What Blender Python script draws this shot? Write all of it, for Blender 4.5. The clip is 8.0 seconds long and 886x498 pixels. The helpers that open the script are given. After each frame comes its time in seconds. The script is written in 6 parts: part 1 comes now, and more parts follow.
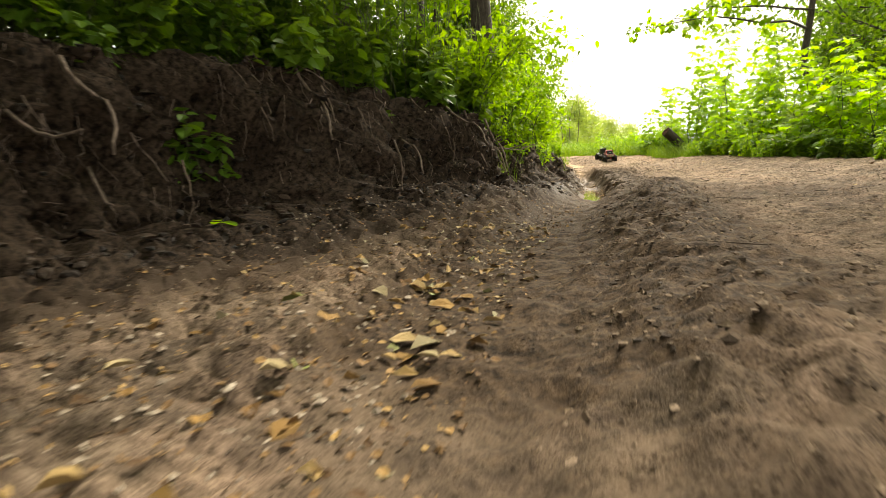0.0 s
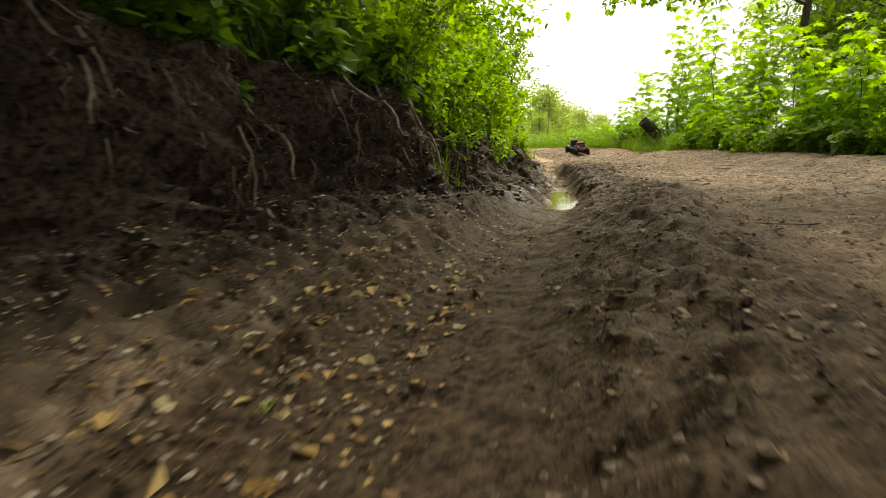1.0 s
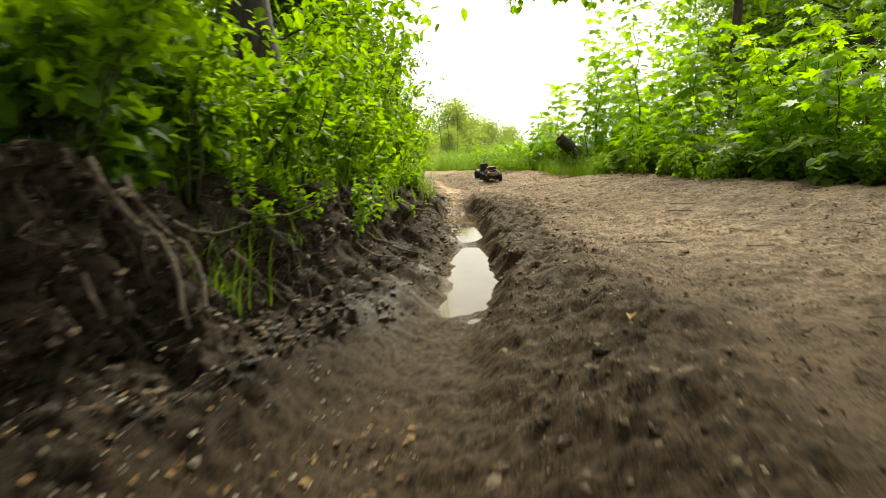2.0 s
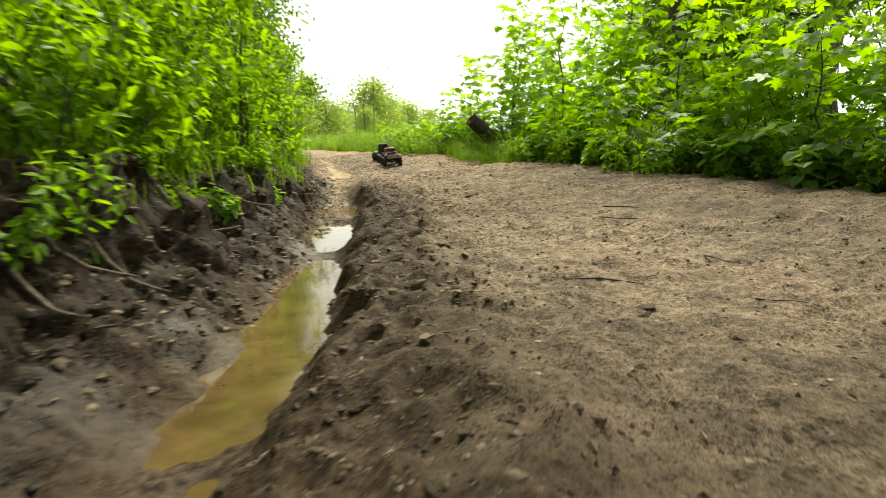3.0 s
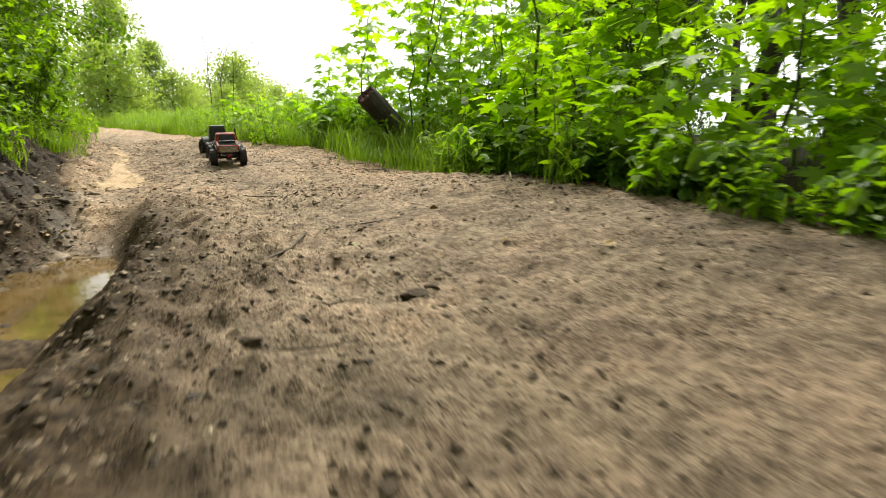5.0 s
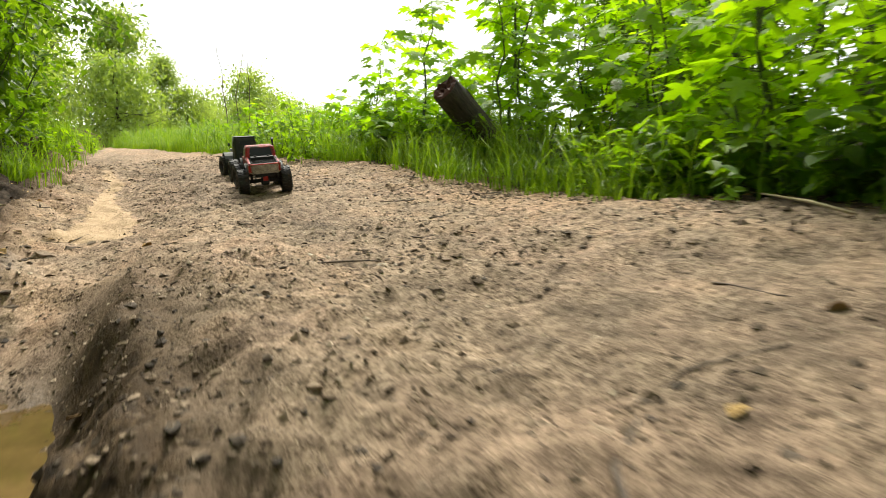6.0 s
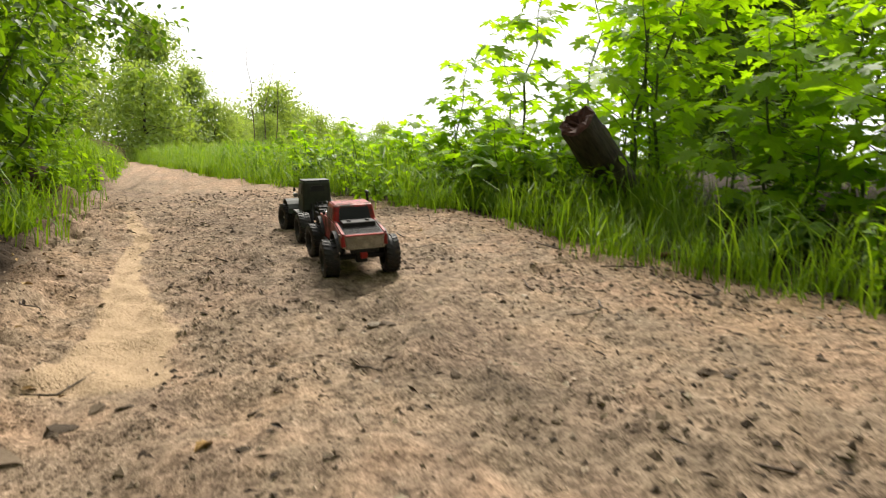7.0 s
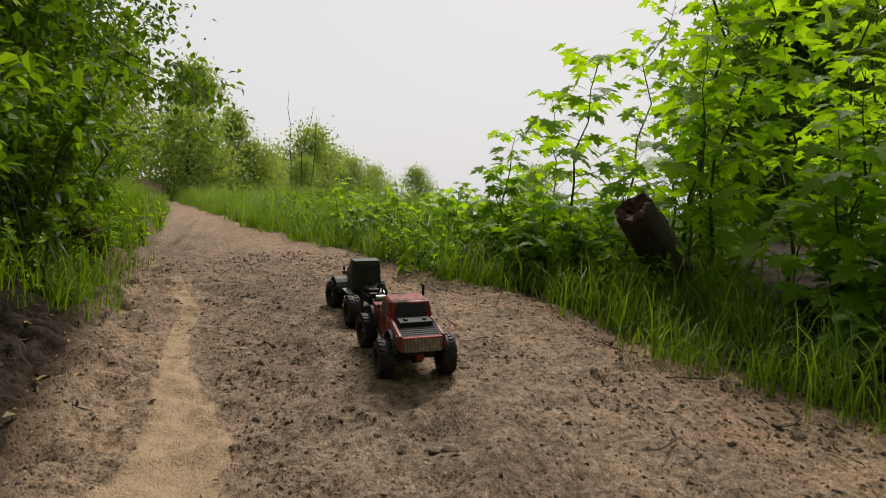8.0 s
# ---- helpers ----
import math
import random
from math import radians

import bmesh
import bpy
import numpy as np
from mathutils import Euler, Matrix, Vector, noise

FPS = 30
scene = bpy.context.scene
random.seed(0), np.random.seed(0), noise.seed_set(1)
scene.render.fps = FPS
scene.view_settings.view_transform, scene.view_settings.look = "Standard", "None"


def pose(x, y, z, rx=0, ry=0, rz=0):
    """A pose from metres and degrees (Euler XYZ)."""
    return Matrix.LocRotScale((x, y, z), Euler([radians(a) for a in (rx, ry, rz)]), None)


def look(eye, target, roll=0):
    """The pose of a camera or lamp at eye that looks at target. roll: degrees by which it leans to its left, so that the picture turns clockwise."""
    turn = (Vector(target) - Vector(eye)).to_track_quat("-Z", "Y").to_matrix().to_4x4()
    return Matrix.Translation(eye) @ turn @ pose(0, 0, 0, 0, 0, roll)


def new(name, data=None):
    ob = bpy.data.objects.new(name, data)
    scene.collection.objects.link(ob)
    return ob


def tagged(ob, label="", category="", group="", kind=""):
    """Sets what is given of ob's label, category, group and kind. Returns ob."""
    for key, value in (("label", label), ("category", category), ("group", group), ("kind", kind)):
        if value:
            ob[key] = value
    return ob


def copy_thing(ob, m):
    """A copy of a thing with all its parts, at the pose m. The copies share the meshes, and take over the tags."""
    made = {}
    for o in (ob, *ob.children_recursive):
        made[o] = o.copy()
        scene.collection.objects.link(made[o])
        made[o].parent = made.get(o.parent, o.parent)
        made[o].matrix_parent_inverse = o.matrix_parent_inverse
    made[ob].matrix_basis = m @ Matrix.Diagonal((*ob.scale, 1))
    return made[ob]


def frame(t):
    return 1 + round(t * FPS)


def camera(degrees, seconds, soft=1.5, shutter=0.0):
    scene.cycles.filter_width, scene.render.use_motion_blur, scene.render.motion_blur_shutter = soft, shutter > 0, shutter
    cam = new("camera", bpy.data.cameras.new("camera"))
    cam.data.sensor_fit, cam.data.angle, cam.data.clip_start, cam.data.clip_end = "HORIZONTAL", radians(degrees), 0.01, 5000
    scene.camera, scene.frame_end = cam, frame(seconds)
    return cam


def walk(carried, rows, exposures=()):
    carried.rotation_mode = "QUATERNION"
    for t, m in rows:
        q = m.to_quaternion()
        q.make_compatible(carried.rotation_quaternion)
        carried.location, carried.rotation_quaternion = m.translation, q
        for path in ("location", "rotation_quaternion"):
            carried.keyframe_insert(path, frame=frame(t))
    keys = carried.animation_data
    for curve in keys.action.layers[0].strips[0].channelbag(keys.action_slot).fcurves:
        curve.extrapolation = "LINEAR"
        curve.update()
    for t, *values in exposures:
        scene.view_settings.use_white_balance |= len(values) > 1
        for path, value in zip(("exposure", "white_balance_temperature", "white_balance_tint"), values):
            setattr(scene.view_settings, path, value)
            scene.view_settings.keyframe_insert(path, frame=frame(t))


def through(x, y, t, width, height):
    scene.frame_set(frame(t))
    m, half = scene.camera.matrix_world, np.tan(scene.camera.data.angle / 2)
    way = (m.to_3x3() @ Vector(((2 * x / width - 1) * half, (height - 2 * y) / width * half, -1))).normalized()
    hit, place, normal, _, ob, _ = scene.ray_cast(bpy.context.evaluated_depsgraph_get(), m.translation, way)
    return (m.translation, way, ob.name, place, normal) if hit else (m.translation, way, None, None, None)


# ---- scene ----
# ---- camera and walk ----
cam = camera(72.0, 8.0, soft=0.6, shutter=0.33)
PATH = [
    (0, (-0.001, 0.014, 0.408), (-0.185, 1.985, 0.126), -2.1),
    (0.5, (0.129, 0.742, 0.409), (-0.037, 2.712, 0.108), -2.0),
    (1, (0.234, 1.484, 0.437), (0.142, 3.457, 0.12), -1.7),
    (1.5, (0.377, 2.374, 0.492), (0.425, 4.351, 0.195), -2.7),
    (2, (0.591, 3.347, 0.662), (0.763, 5.319, 0.376), -4.2),
    (2.2, (0.673, 3.692, 0.684), (0.883, 5.66, 0.391), -3.8),
    (3.3, (1.281, 5.069, 0.561), (1.814, 6.962, 0.201), -0.5),
    (3.5, (1.348, 5.32, 0.548), (1.953, 7.194, 0.198), 0.4),
    (4, (1.501, 6.074, 0.551), (2.193, 7.915, 0.188), 1.1),
    (4.5, (1.673, 6.873, 0.549), (2.442, 8.683, 0.183), 1.3),
    (5, (1.776, 7.756, 0.581), (2.6, 9.538, 0.198), 1.4),
    (5.2, (1.8, 8.128, 0.578), (2.639, 9.904, 0.199), 1.4),
    (6.3, (1.835, 9.788, 0.525), (2.602, 11.603, 0.183), -0.8),
    (6.5, (1.822, 10.064, 0.562), (2.597, 11.875, 0.216), -0.4),
    (7, (1.737, 10.481, 0.673), (2.474, 12.318, 0.381), 1.4),
    (7.5, (1.689, 10.56, 0.782), (2.378, 12.423, 0.543), 2.9),
    (8, (1.661, 10.601, 0.844), (2.316, 12.484, 0.687), 3.7),
]
EXPOSURES = [(0.0, 1.08, 7600, 9), (0.5, 0.7, 7600, 7), (1.0, 0.45, 7500, 4), (1.5, 0.55, 7400, 2), (2.0, 0.55, 7300, 0), (3.5, 0.65, 6900, -3), (4.0, 0.8, 6850, -1), (4.5, 0.75, 6800, 1), (5.0, 0.62, 6700, 2), (6.5, 0.55, 6700, 6), (7.0, 0.3, 6700, 9), (7.5, -0.08, 6700, 11), (8.0, -0.68, 6600, 12)]
walk(cam, [(t, look(eye, target, roll)) for t, eye, target, roll in PATH], EXPOSURES)

# ---- world and light ----
world = bpy.data.worlds.new("overcast_sky")
scene.world = world
world.use_nodes = True
wn, wl = world.node_tree.nodes, world.node_tree.links
wn.clear()
w_out = wn.new("ShaderNodeOutputWorld")
w_bg = wn.new("ShaderNodeBackground")
w_sky = wn.new("ShaderNodeTexSky")
w_sky.sky_type = "NISHITA"
w_sky.sun_disc = False
w_sky.sun_elevation = radians(50)
w_sky.sun_rotation = radians(29)
w_sky.dust_density = 6.0
w_sky.air_density = 1.0
w_gain = wn.new("ShaderNodeMix")
w_gain.data_type = "RGBA"
w_gain.blend_type = "MIX"
w_gain.inputs[0].default_value = 0.86
w_gain.inputs[7].default_value = (13.2, 13.2, 13.4, 1)
wl.new(w_sky.outputs[0], w_gain.inputs[6])
wl.new(w_gain.outputs[2], w_bg.inputs[0])
w_bg.inputs[1].default_value = 0.1
wl.new(w_bg.outputs[0], w_out.inputs[0])

sun_data = bpy.data.lights.new("sun", "SUN")
sun_data.energy = 5.8
sun_data.angle = radians(20)
sun_data.color = (1.0, 0.95, 0.87)
sun = new("sun", sun_data)
sun.matrix_world = look((7.5, 16, 13), (2, 6, 0))

# ---- helpers of this scene ----
rng = np.random.default_rng(7)


def np_mesh(name, verts, faces, smooth=False):
    """A mesh from arrays of points and of equal-sided faces."""
    verts = np.asarray(verts, dtype=np.float32)
    faces = np.asarray(faces, dtype=np.int32)
    n, k = faces.shape
    me = bpy.data.meshes.new(name)
    me.vertices.add(len(verts))
    me.vertices.foreach_set("co", verts.ravel())
    me.loops.add(n * k)
    me.loops.foreach_set("vertex_index", faces.ravel())
    me.polygons.add(n)
    me.polygons.foreach_set("loop_start", np.arange(n, dtype=np.int32) * k)
    me.update(calc_edges=True)
    me.validate()
    me.polygons.foreach_set("use_smooth", np.full(len(me.polygons), smooth))
    return me


def add(name, mesh, material, parent=None, label=""):
    if material is not None and not mesh.materials:
        mesh.materials.append(material)
    ob = new(name, mesh)
    if parent is not None:
        ob.parent = parent
    return tagged(ob, label)


def part(name, bm, material, parent=None, label="", smooth=False):
    me = bpy.data.meshes.new(name)
    bm.normal_update()
    if smooth:
        for f in bm.faces:
            f.smooth = True
    bm.to_mesh(me)
    bm.free()
    return add(name, me, material, parent, label)


def smoothstep(a, b, x):
    t = np.clip((x - a) / (b - a), 0, 1)
    return t * t * (3 - 2 * t)


def lattice(ix, iy, seed):
    h = (ix.astype(np.int64) * 374761393 + iy.astype(np.int64) * 668265263 + seed * 974634777) & 0xFFFFFFFF
    h = ((h ^ (h >> 13)) * 1274126177) & 0xFFFFFFFF
    return ((h ^ (h >> 16)) & 0xFFFF) / 65535.0 * 2 - 1


def vnoise(x, y, size, seed=0):
    """Smooth noise from -1 to 1 with features of the given size in metres."""
    x, y = np.asarray(x, float) / size, np.asarray(y, float) / size
    ix, iy = np.floor(x), np.floor(y)
    u, v = x - ix, y - iy
    u, v = u * u * (3 - 2 * u), v * v * (3 - 2 * v)
    a, b = lattice(ix, iy, seed), lattice(ix + 1, iy, seed)
    c, d = lattice(ix, iy + 1, seed), lattice(ix + 1, iy + 1, seed)
    return (a * (1 - u) + b * u) * (1 - v) + (c * (1 - u) + d * u) * v


def soft_interp(y, ys, vs):
    """A table read with rounded corners."""
    y = np.asarray(y, float)
    return sum(np.interp(y + d, ys, vs) for d in (-0.5, -0.25, 0, 0.25, 0.5)) / 5


def tube_arrays(points, radii, sides=6):
    """A tapered tube along points, as arrays of verts and triangles."""
    pts = [Vector(p) for p in points]
    verts, faces = [], []
    side = Vector((1, 0.13, 0.07)).normalized()
    for i, p in enumerate(pts):
        way = (pts[min(i + 1, len(pts) - 1)] - pts[max(i - 1, 0)]).normalized()
        u = way.cross(side)
        if u.length < 1e-3:
            u = way.cross(Vector((0, 1, 0)))
        u.normalize()
        w = way.cross(u)
        for k in range(sides):
            a = 2 * math.pi * k / sides
            verts.append(p + float(radii[i]) * (math.cos(a) * u + math.sin(a) * w))
    for i in range(len(pts) - 1):
        for k in range(sides):
            a, b = i * sides + k, i * sides + (k + 1) % sides
            faces += [(a, b, b + sides), (a, b + sides, a + sides)]
    for end, turn in ((0, -1), (len(pts) - 1, 1)):
        verts.append(pts[end])
        c = len(verts) - 1
        for k in range(sides):
            a, b = end * sides + k, end * sides + (k + 1) % sides
            faces.append((a, b, c) if turn > 0 else (b, a, c))
    return np.array([tuple(v) for v in verts]), np.array(faces)


def join_arrays(pieces):
    verts, faces, n = [], [], 0
    for v, f in pieces:
        verts.append(v)
        faces.append(np.asarray(f) + n)
        n += len(v)
    return np.concatenate(verts), np.concatenate(faces)


# ---- materials ----
def node_material(name):
    m = bpy.data.materials.new(name)
    m.use_nodes = True
    nt = m.node_tree
    bsdf = nt.nodes["Principled BSDF"]
    return m, nt.nodes, nt.links, bsdf


def noise_node(n, l, scale, detail=6.0, rough=0.6, coord=None):
    t = n.new("ShaderNodeTexNoise")
    t.inputs["Scale"].default_value = scale
    t.inputs["Detail"].default_value = detail
    t.inputs["Roughness"].default_value = rough
    if coord is not None:
        l.new(coord, t.inputs["Vector"])
    return t


def ramp_node(n, l, fac, stops):
    r = n.new("ShaderNodeValToRGB")
    el = r.color_ramp.elements
    while len(el) < len(stops):
        el.new(0.5)
    for e, (at, c) in zip(el, stops):
        e.position = at
        e.color = (*c, 1)
    l.new(fac, r.inputs[0])
    return r


def mix_node(n, l, fac, a, b, mode="MIX"):
    m = n.new("ShaderNodeMix")
    m.data_type, m.blend_type = "RGBA", mode
    for value, slot in ((fac, 0), (a, 6), (b, 7)):
        if isinstance(value, (int, float)):
            m.inputs[slot].default_value = value
        elif isinstance(value, tuple):
            m.inputs[slot].default_value = (*value, 1)
        else:
            l.new(value, m.inputs[slot])
    return m.outputs[2]


def bump_node(n, l, height, bsdf, strength=0.5, distance=0.01, before=None):
    b = n.new("ShaderNodeBump")
    b.inputs["Strength"].default_value = strength
    b.inputs["Distance"].default_value = distance
    l.new(height, b.inputs["Height"])
    if before is not None:
        l.new(before.outputs[0], b.inputs["Normal"])
    l.new(b.outputs[0], bsdf.inputs["Normal"])
    return b


def plain(name, color, rough=0.6, metal=0.0, grain=60.0, vary=0.35, bump=0.3, dirt=None, dirt_at=0.55):
    """Painted, rubber or metal surface with grain, patchy wear and, where given, dirt."""
    m, n, l, bsdf = node_material(name)
    obj = n.new("ShaderNodeTexCoord").outputs["Object"]
    fine = noise_node(n, l, grain, 4, 0.6, obj)
    dark = tuple(c * (1 - vary) for c in color)
    light = tuple(min(1, c * (1 + vary)) for c in color)
    col = ramp_node(n, l, fine.outputs[0], [(0.3, dark), (0.7, light)]).outputs[0]
    if dirt:
        patch = noise_node(n, l, grain * 0.35, 8, 0.7, obj)
        mask = ramp_node(n, l, patch.outputs[0], [(dirt_at, (0, 0, 0)), (dirt_at + 0.12, (1, 1, 1))])
        col = mix_node(n, l, mask.outputs[0], col, dirt)
        rr = ramp_node(n, l, patch.outputs[0], [(dirt_at, (rough,) * 3), (dirt_at + 0.12, (0.75,) * 3)])
        l.new(rr.outputs[0], bsdf.inputs["Roughness"])
    else:
        bsdf.inputs["Roughness"].default_value = rough
    l.new(col, bsdf.inputs["Base Color"])
    bsdf.inputs["Metallic"].default_value = metal
    bsdf.inputs["Specular IOR Level"].default_value = 0.25
    bump_node(n, l, fine.outputs[0], bsdf, bump, 0.002)
    return m


def leaf_material(name, low, high, shine=0.55, through=0.45):
    """Thin leaf: pigment varies leaf by leaf, light shines through."""
    m, n, l, bsdf = node_material(name)
    geo = n.new("ShaderNodeNewGeometry")
    info = n.new("ShaderNodeObjectInfo")
    both = n.new("ShaderNodeMath")
    both.operation = "MULTIPLY_ADD"
    l.new(geo.outputs["Random Per Island"], both.inputs[0])
    both.inputs[1].default_value = 0.7
    shift = n.new("ShaderNodeMath")
    shift.operation = "MULTIPLY"
    l.new(info.outputs["Random"], shift.inputs[0])
    shift.inputs[1].default_value = 0.3
    l.new(shift.outputs[0], both.inputs[2])
    obj = n.new("ShaderNodeTexCoord").outputs["Object"]
    vein = noise_node(n, l, 90.0, 3, 0.6, obj)
    col = ramp_node(n, l, both.outputs[0], [(0.0, low), (0.55, tuple((a + b) / 2 for a, b in zip(low, high))), (1.0, high)]).outputs[0]
    col = mix_node(n, l, 0.35, col, ramp_node(n, l, vein.outputs[0], [(0.3, (0.45, 0.45, 0.45)), (0.7, (1, 1, 1))]).outputs[0], "MULTIPLY")
    l.new(col, bsdf.inputs["Base Color"])
    bsdf.inputs["Roughness"].default_value = shine
    bsdf.inputs["Specular IOR Level"].default_value = 0.22
    glow = n.new("ShaderNodeBsdfTranslucent")
    tint = mix_node(n, l, 1.0, col, (1.6, 1.55, 0.35), "MULTIPLY")
    l.new(tint, glow.inputs[0])
    mix = n.new("ShaderNodeMixShader")
    mix.inputs[0].default_value = through
    l.new(bsdf.outputs[0], mix.inputs[1])
    l.new(glow.outputs[0], mix.inputs[2])
    l.new(mix.outputs[0], n["Material Output"].inputs[0])
    return m


def bark_material(name, low, high):
    m, n, l, bsdf = node_material(name)
    obj = n.new("ShaderNodeTexCoord").outputs["Object"]
    mapping = n.new("ShaderNodeMapping")
    mapping.inputs["Scale"].default_value = (1, 1, 0.22)
    l.new(obj, mapping.inputs[0])
    ridge = noise_node(n, l, 45.0, 8, 0.7, mapping.outputs[0])
    col = ramp_node(n, l, ridge.outputs[0], [(0.35, low), (0.65, high)]).outputs[0]
    l.new(col, bsdf.inputs["Base Color"])
    bsdf.inputs["Roughness"].default_value = 0.85
    bump_node(n, l, ridge.outputs[0], bsdf, 0.9, 0.01)
    return m


def soil_material():
    """Packed sandy clay, wet mud, black humus and pale sand by the ground's own surface layers."""
    m, n, l, bsdf = node_material("track_soil")
    obj = n.new("ShaderNodeTexCoord").outputs["Object"]

    def layer(name):
        a = n.new("ShaderNodeAttribute")
        a.attribute_name = name
        return a.outputs["Fac"]

    fine = noise_node(n, l, 190.0, 5, 0.7, obj)
    mid = noise_node(n, l, 40.0, 8, 0.7, obj)
    broad = noise_node(n, l, 3.2, 5, 0.6, obj)
    dry = ramp_node(n, l, mid.outputs[0], [(0.34, (0.098, 0.073, 0.051)), (0.48, (0.23, 0.175, 0.124)), (0.66, (0.39, 0.306, 0.226))]).outputs[0]
    rosy = ramp_node(n, l, mid.outputs[0], [(0.36, (0.125, 0.09, 0.064)), (0.62, (0.385, 0.285, 0.208))]).outputs[0]
    patch = ramp_node(n, l, broad.outputs[0], [(0.45, (0, 0, 0)), (0.62, (1, 1, 1))]).outputs[0]
    col = mix_node(n, l, patch, dry, rosy)
    grain = ramp_node(n, l, fine.outputs[0], [(0.4, (0.42, 0.4, 0.38)), (0.57, (1.12, 1.12, 1.12))]).outputs[0]
    col = mix_node(n, l, 0.8, col, grain, "MULTIPLY")
    mud = ramp_node(n, l, mid.outputs[0], [(0.38, (0.014, 0.0094, 0.006)), (0.62, (0.092, 0.062, 0.038))]).outputs[0]
    # black earth, its colour lowered further to hold the bank's shadows
    humus = ramp_node(n, l, mid.outputs[0], [(0.38, (0.005, 0.0036, 0.0025)), (0.62, (0.056, 0.04, 0.028))]).outputs[0]
    sand = ramp_node(n, l, fine.outputs[0], [(0.34, (0.27, 0.19, 0.117)), (0.66, (0.48, 0.35, 0.23))]).outputs[0]

    def soft_edge(fac):
        # Roughens the border of a layer.
        add_node = n.new("ShaderNodeMath")
        add_node.operation = "MULTIPLY_ADD"
        l.new(mid.outputs[0], add_node.inputs[0])
        add_node.inputs[1].default_value = 0.9
        l.new(fac, add_node.inputs[2])
        r = ramp_node(n, l, add_node.outputs[0], [(0.62, (0, 0, 0)), (0.98, (1, 1, 1))])
        return r.outputs[0]

    # scattered dark crumbs too small to be built
    crumbs = n.new("ShaderNodeTexVoronoi")
    crumbs.inputs["Scale"].default_value = 80.0
    l.new(obj, crumbs.inputs["Vector"])
    spot = ramp_node(n, l, crumbs.outputs["Distance"], [(0.2, (0.8, 0.8, 0.8)), (0.4, (0, 0, 0))]).outputs[0]
    some = ramp_node(n, l, noise_node(n, l, 6.0, 6, 0.75, obj).outputs[0], [(0.43, (0, 0, 0)), (0.56, (1, 1, 1))]).outputs[0]
    spot = mix_node(n, l, 1.0, spot, some, "MULTIPLY")
    col = mix_node(n, l, spot, col, mud)
    grit = n.new("ShaderNodeTexVoronoi")
    grit.inputs["Scale"].default_value = 120.0
    l.new(obj, grit.inputs["Vector"])
    fleck = ramp_node(n, l, grit.outputs["Distance"], [(0.16, (1, 1, 1)), (0.26, (0, 0, 0))]).outputs[0]
    tone = ramp_node(n, l, grit.outputs["Color"], [(0.3, (0.03, 0.02, 0.013)), (0.62, (0.12, 0.085, 0.055)), (0.85, (0.42, 0.34, 0.24))]).outputs[0]
    col = mix_node(n, l, mix_node(n, l, 0.75, (0, 0, 0), fleck), col, tone)
    wet = soft_edge(layer("wet"))
    wild = soft_edge(layer("humus"))
    slick = soft_edge(layer("slick"))
    # tone layer: painted tree shade along the track, plus patches
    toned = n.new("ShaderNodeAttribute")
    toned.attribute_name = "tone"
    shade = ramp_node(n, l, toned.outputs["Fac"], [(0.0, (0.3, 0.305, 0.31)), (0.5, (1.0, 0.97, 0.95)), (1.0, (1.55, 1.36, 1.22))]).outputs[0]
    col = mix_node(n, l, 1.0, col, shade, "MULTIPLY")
    sandy = ramp_node(n, l, layer("sand"), [(0.25, (0, 0, 0)), (0.65, (0.95, 0.95, 0.95))]).outputs[0]
    col = mix_node(n, l, sandy, col, sand)
    col = mix_node(n, l, wet, col, mud)
    col = mix_node(n, l, wild, col, humus)
    l.new(col, bsdf.inputs["Base Color"])
    gloss = mix_node(n, l, wet, (0.85, 0.85, 0.85), (0.7, 0.7, 0.7))
    gloss = mix_node(n, l, slick, gloss, ramp_node(n, l, mid.outputs[0], [(0.42, (0.26,) * 3), (0.56, (0.62,) * 3)]).outputs[0])
    l.new(gloss, bsdf.inputs["Roughness"])
    l.new(mix_node(n, l, slick, (0.06, 0.06, 0.06), (0.2, 0.2, 0.2)), bsdf.inputs["Specular IOR Level"])
    b00 = bump_node(n, l, fleck, bsdf, 0.5, 0.003)
    b0 = bump_node(n, l, spot, bsdf, 0.6, 0.006, b00)
    b1 = bump_node(n, l, mid.outputs[0], bsdf, 0.7, 0.011, b0)
    bump_node(n, l, fine.outputs[0], bsdf, 0.7, 0.0035, b1)
    return m


def crumb_material(name, stops, rough=0.8):
    """Loose bits whose tone varies bit by bit."""
    m, n, l, bsdf = node_material(name)
    geo = n.new("ShaderNodeNewGeometry")
    info = n.new("ShaderNodeObjectInfo")
    sum_ = n.new("ShaderNodeMath")
    sum_.operation = "ADD"
    l.new(geo.outputs["Random Per Island"], sum_.inputs[0])
    l.new(info.outputs["Random"], sum_.inputs[1])
    wrap = n.new("ShaderNodeMath")
    wrap.operation = "FRACT"
    l.new(sum_.outputs[0], wrap.inputs[0])
    obj = n.new("ShaderNodeTexCoord").outputs["Object"]
    fine = noise_node(n, l, 160.0, 4, 0.6, obj)
    col = ramp_node(n, l, wrap.outputs[0], stops).outputs[0]
    col = mix_node(n, l, 0.6, col, ramp_node(n, l, fine.outputs[0], [(0.3, (0.5,) * 3), (0.7, (1.0,) * 3)]).outputs[0], "MULTIPLY")
    l.new(col, bsdf.inputs["Base Color"])
    bsdf.inputs["Roughness"].default_value = rough
    bsdf.inputs["Specular IOR Level"].default_value = 0.2
    bump_node(n, l, fine.outputs[0], bsdf, 0.6, 0.004)
    return m


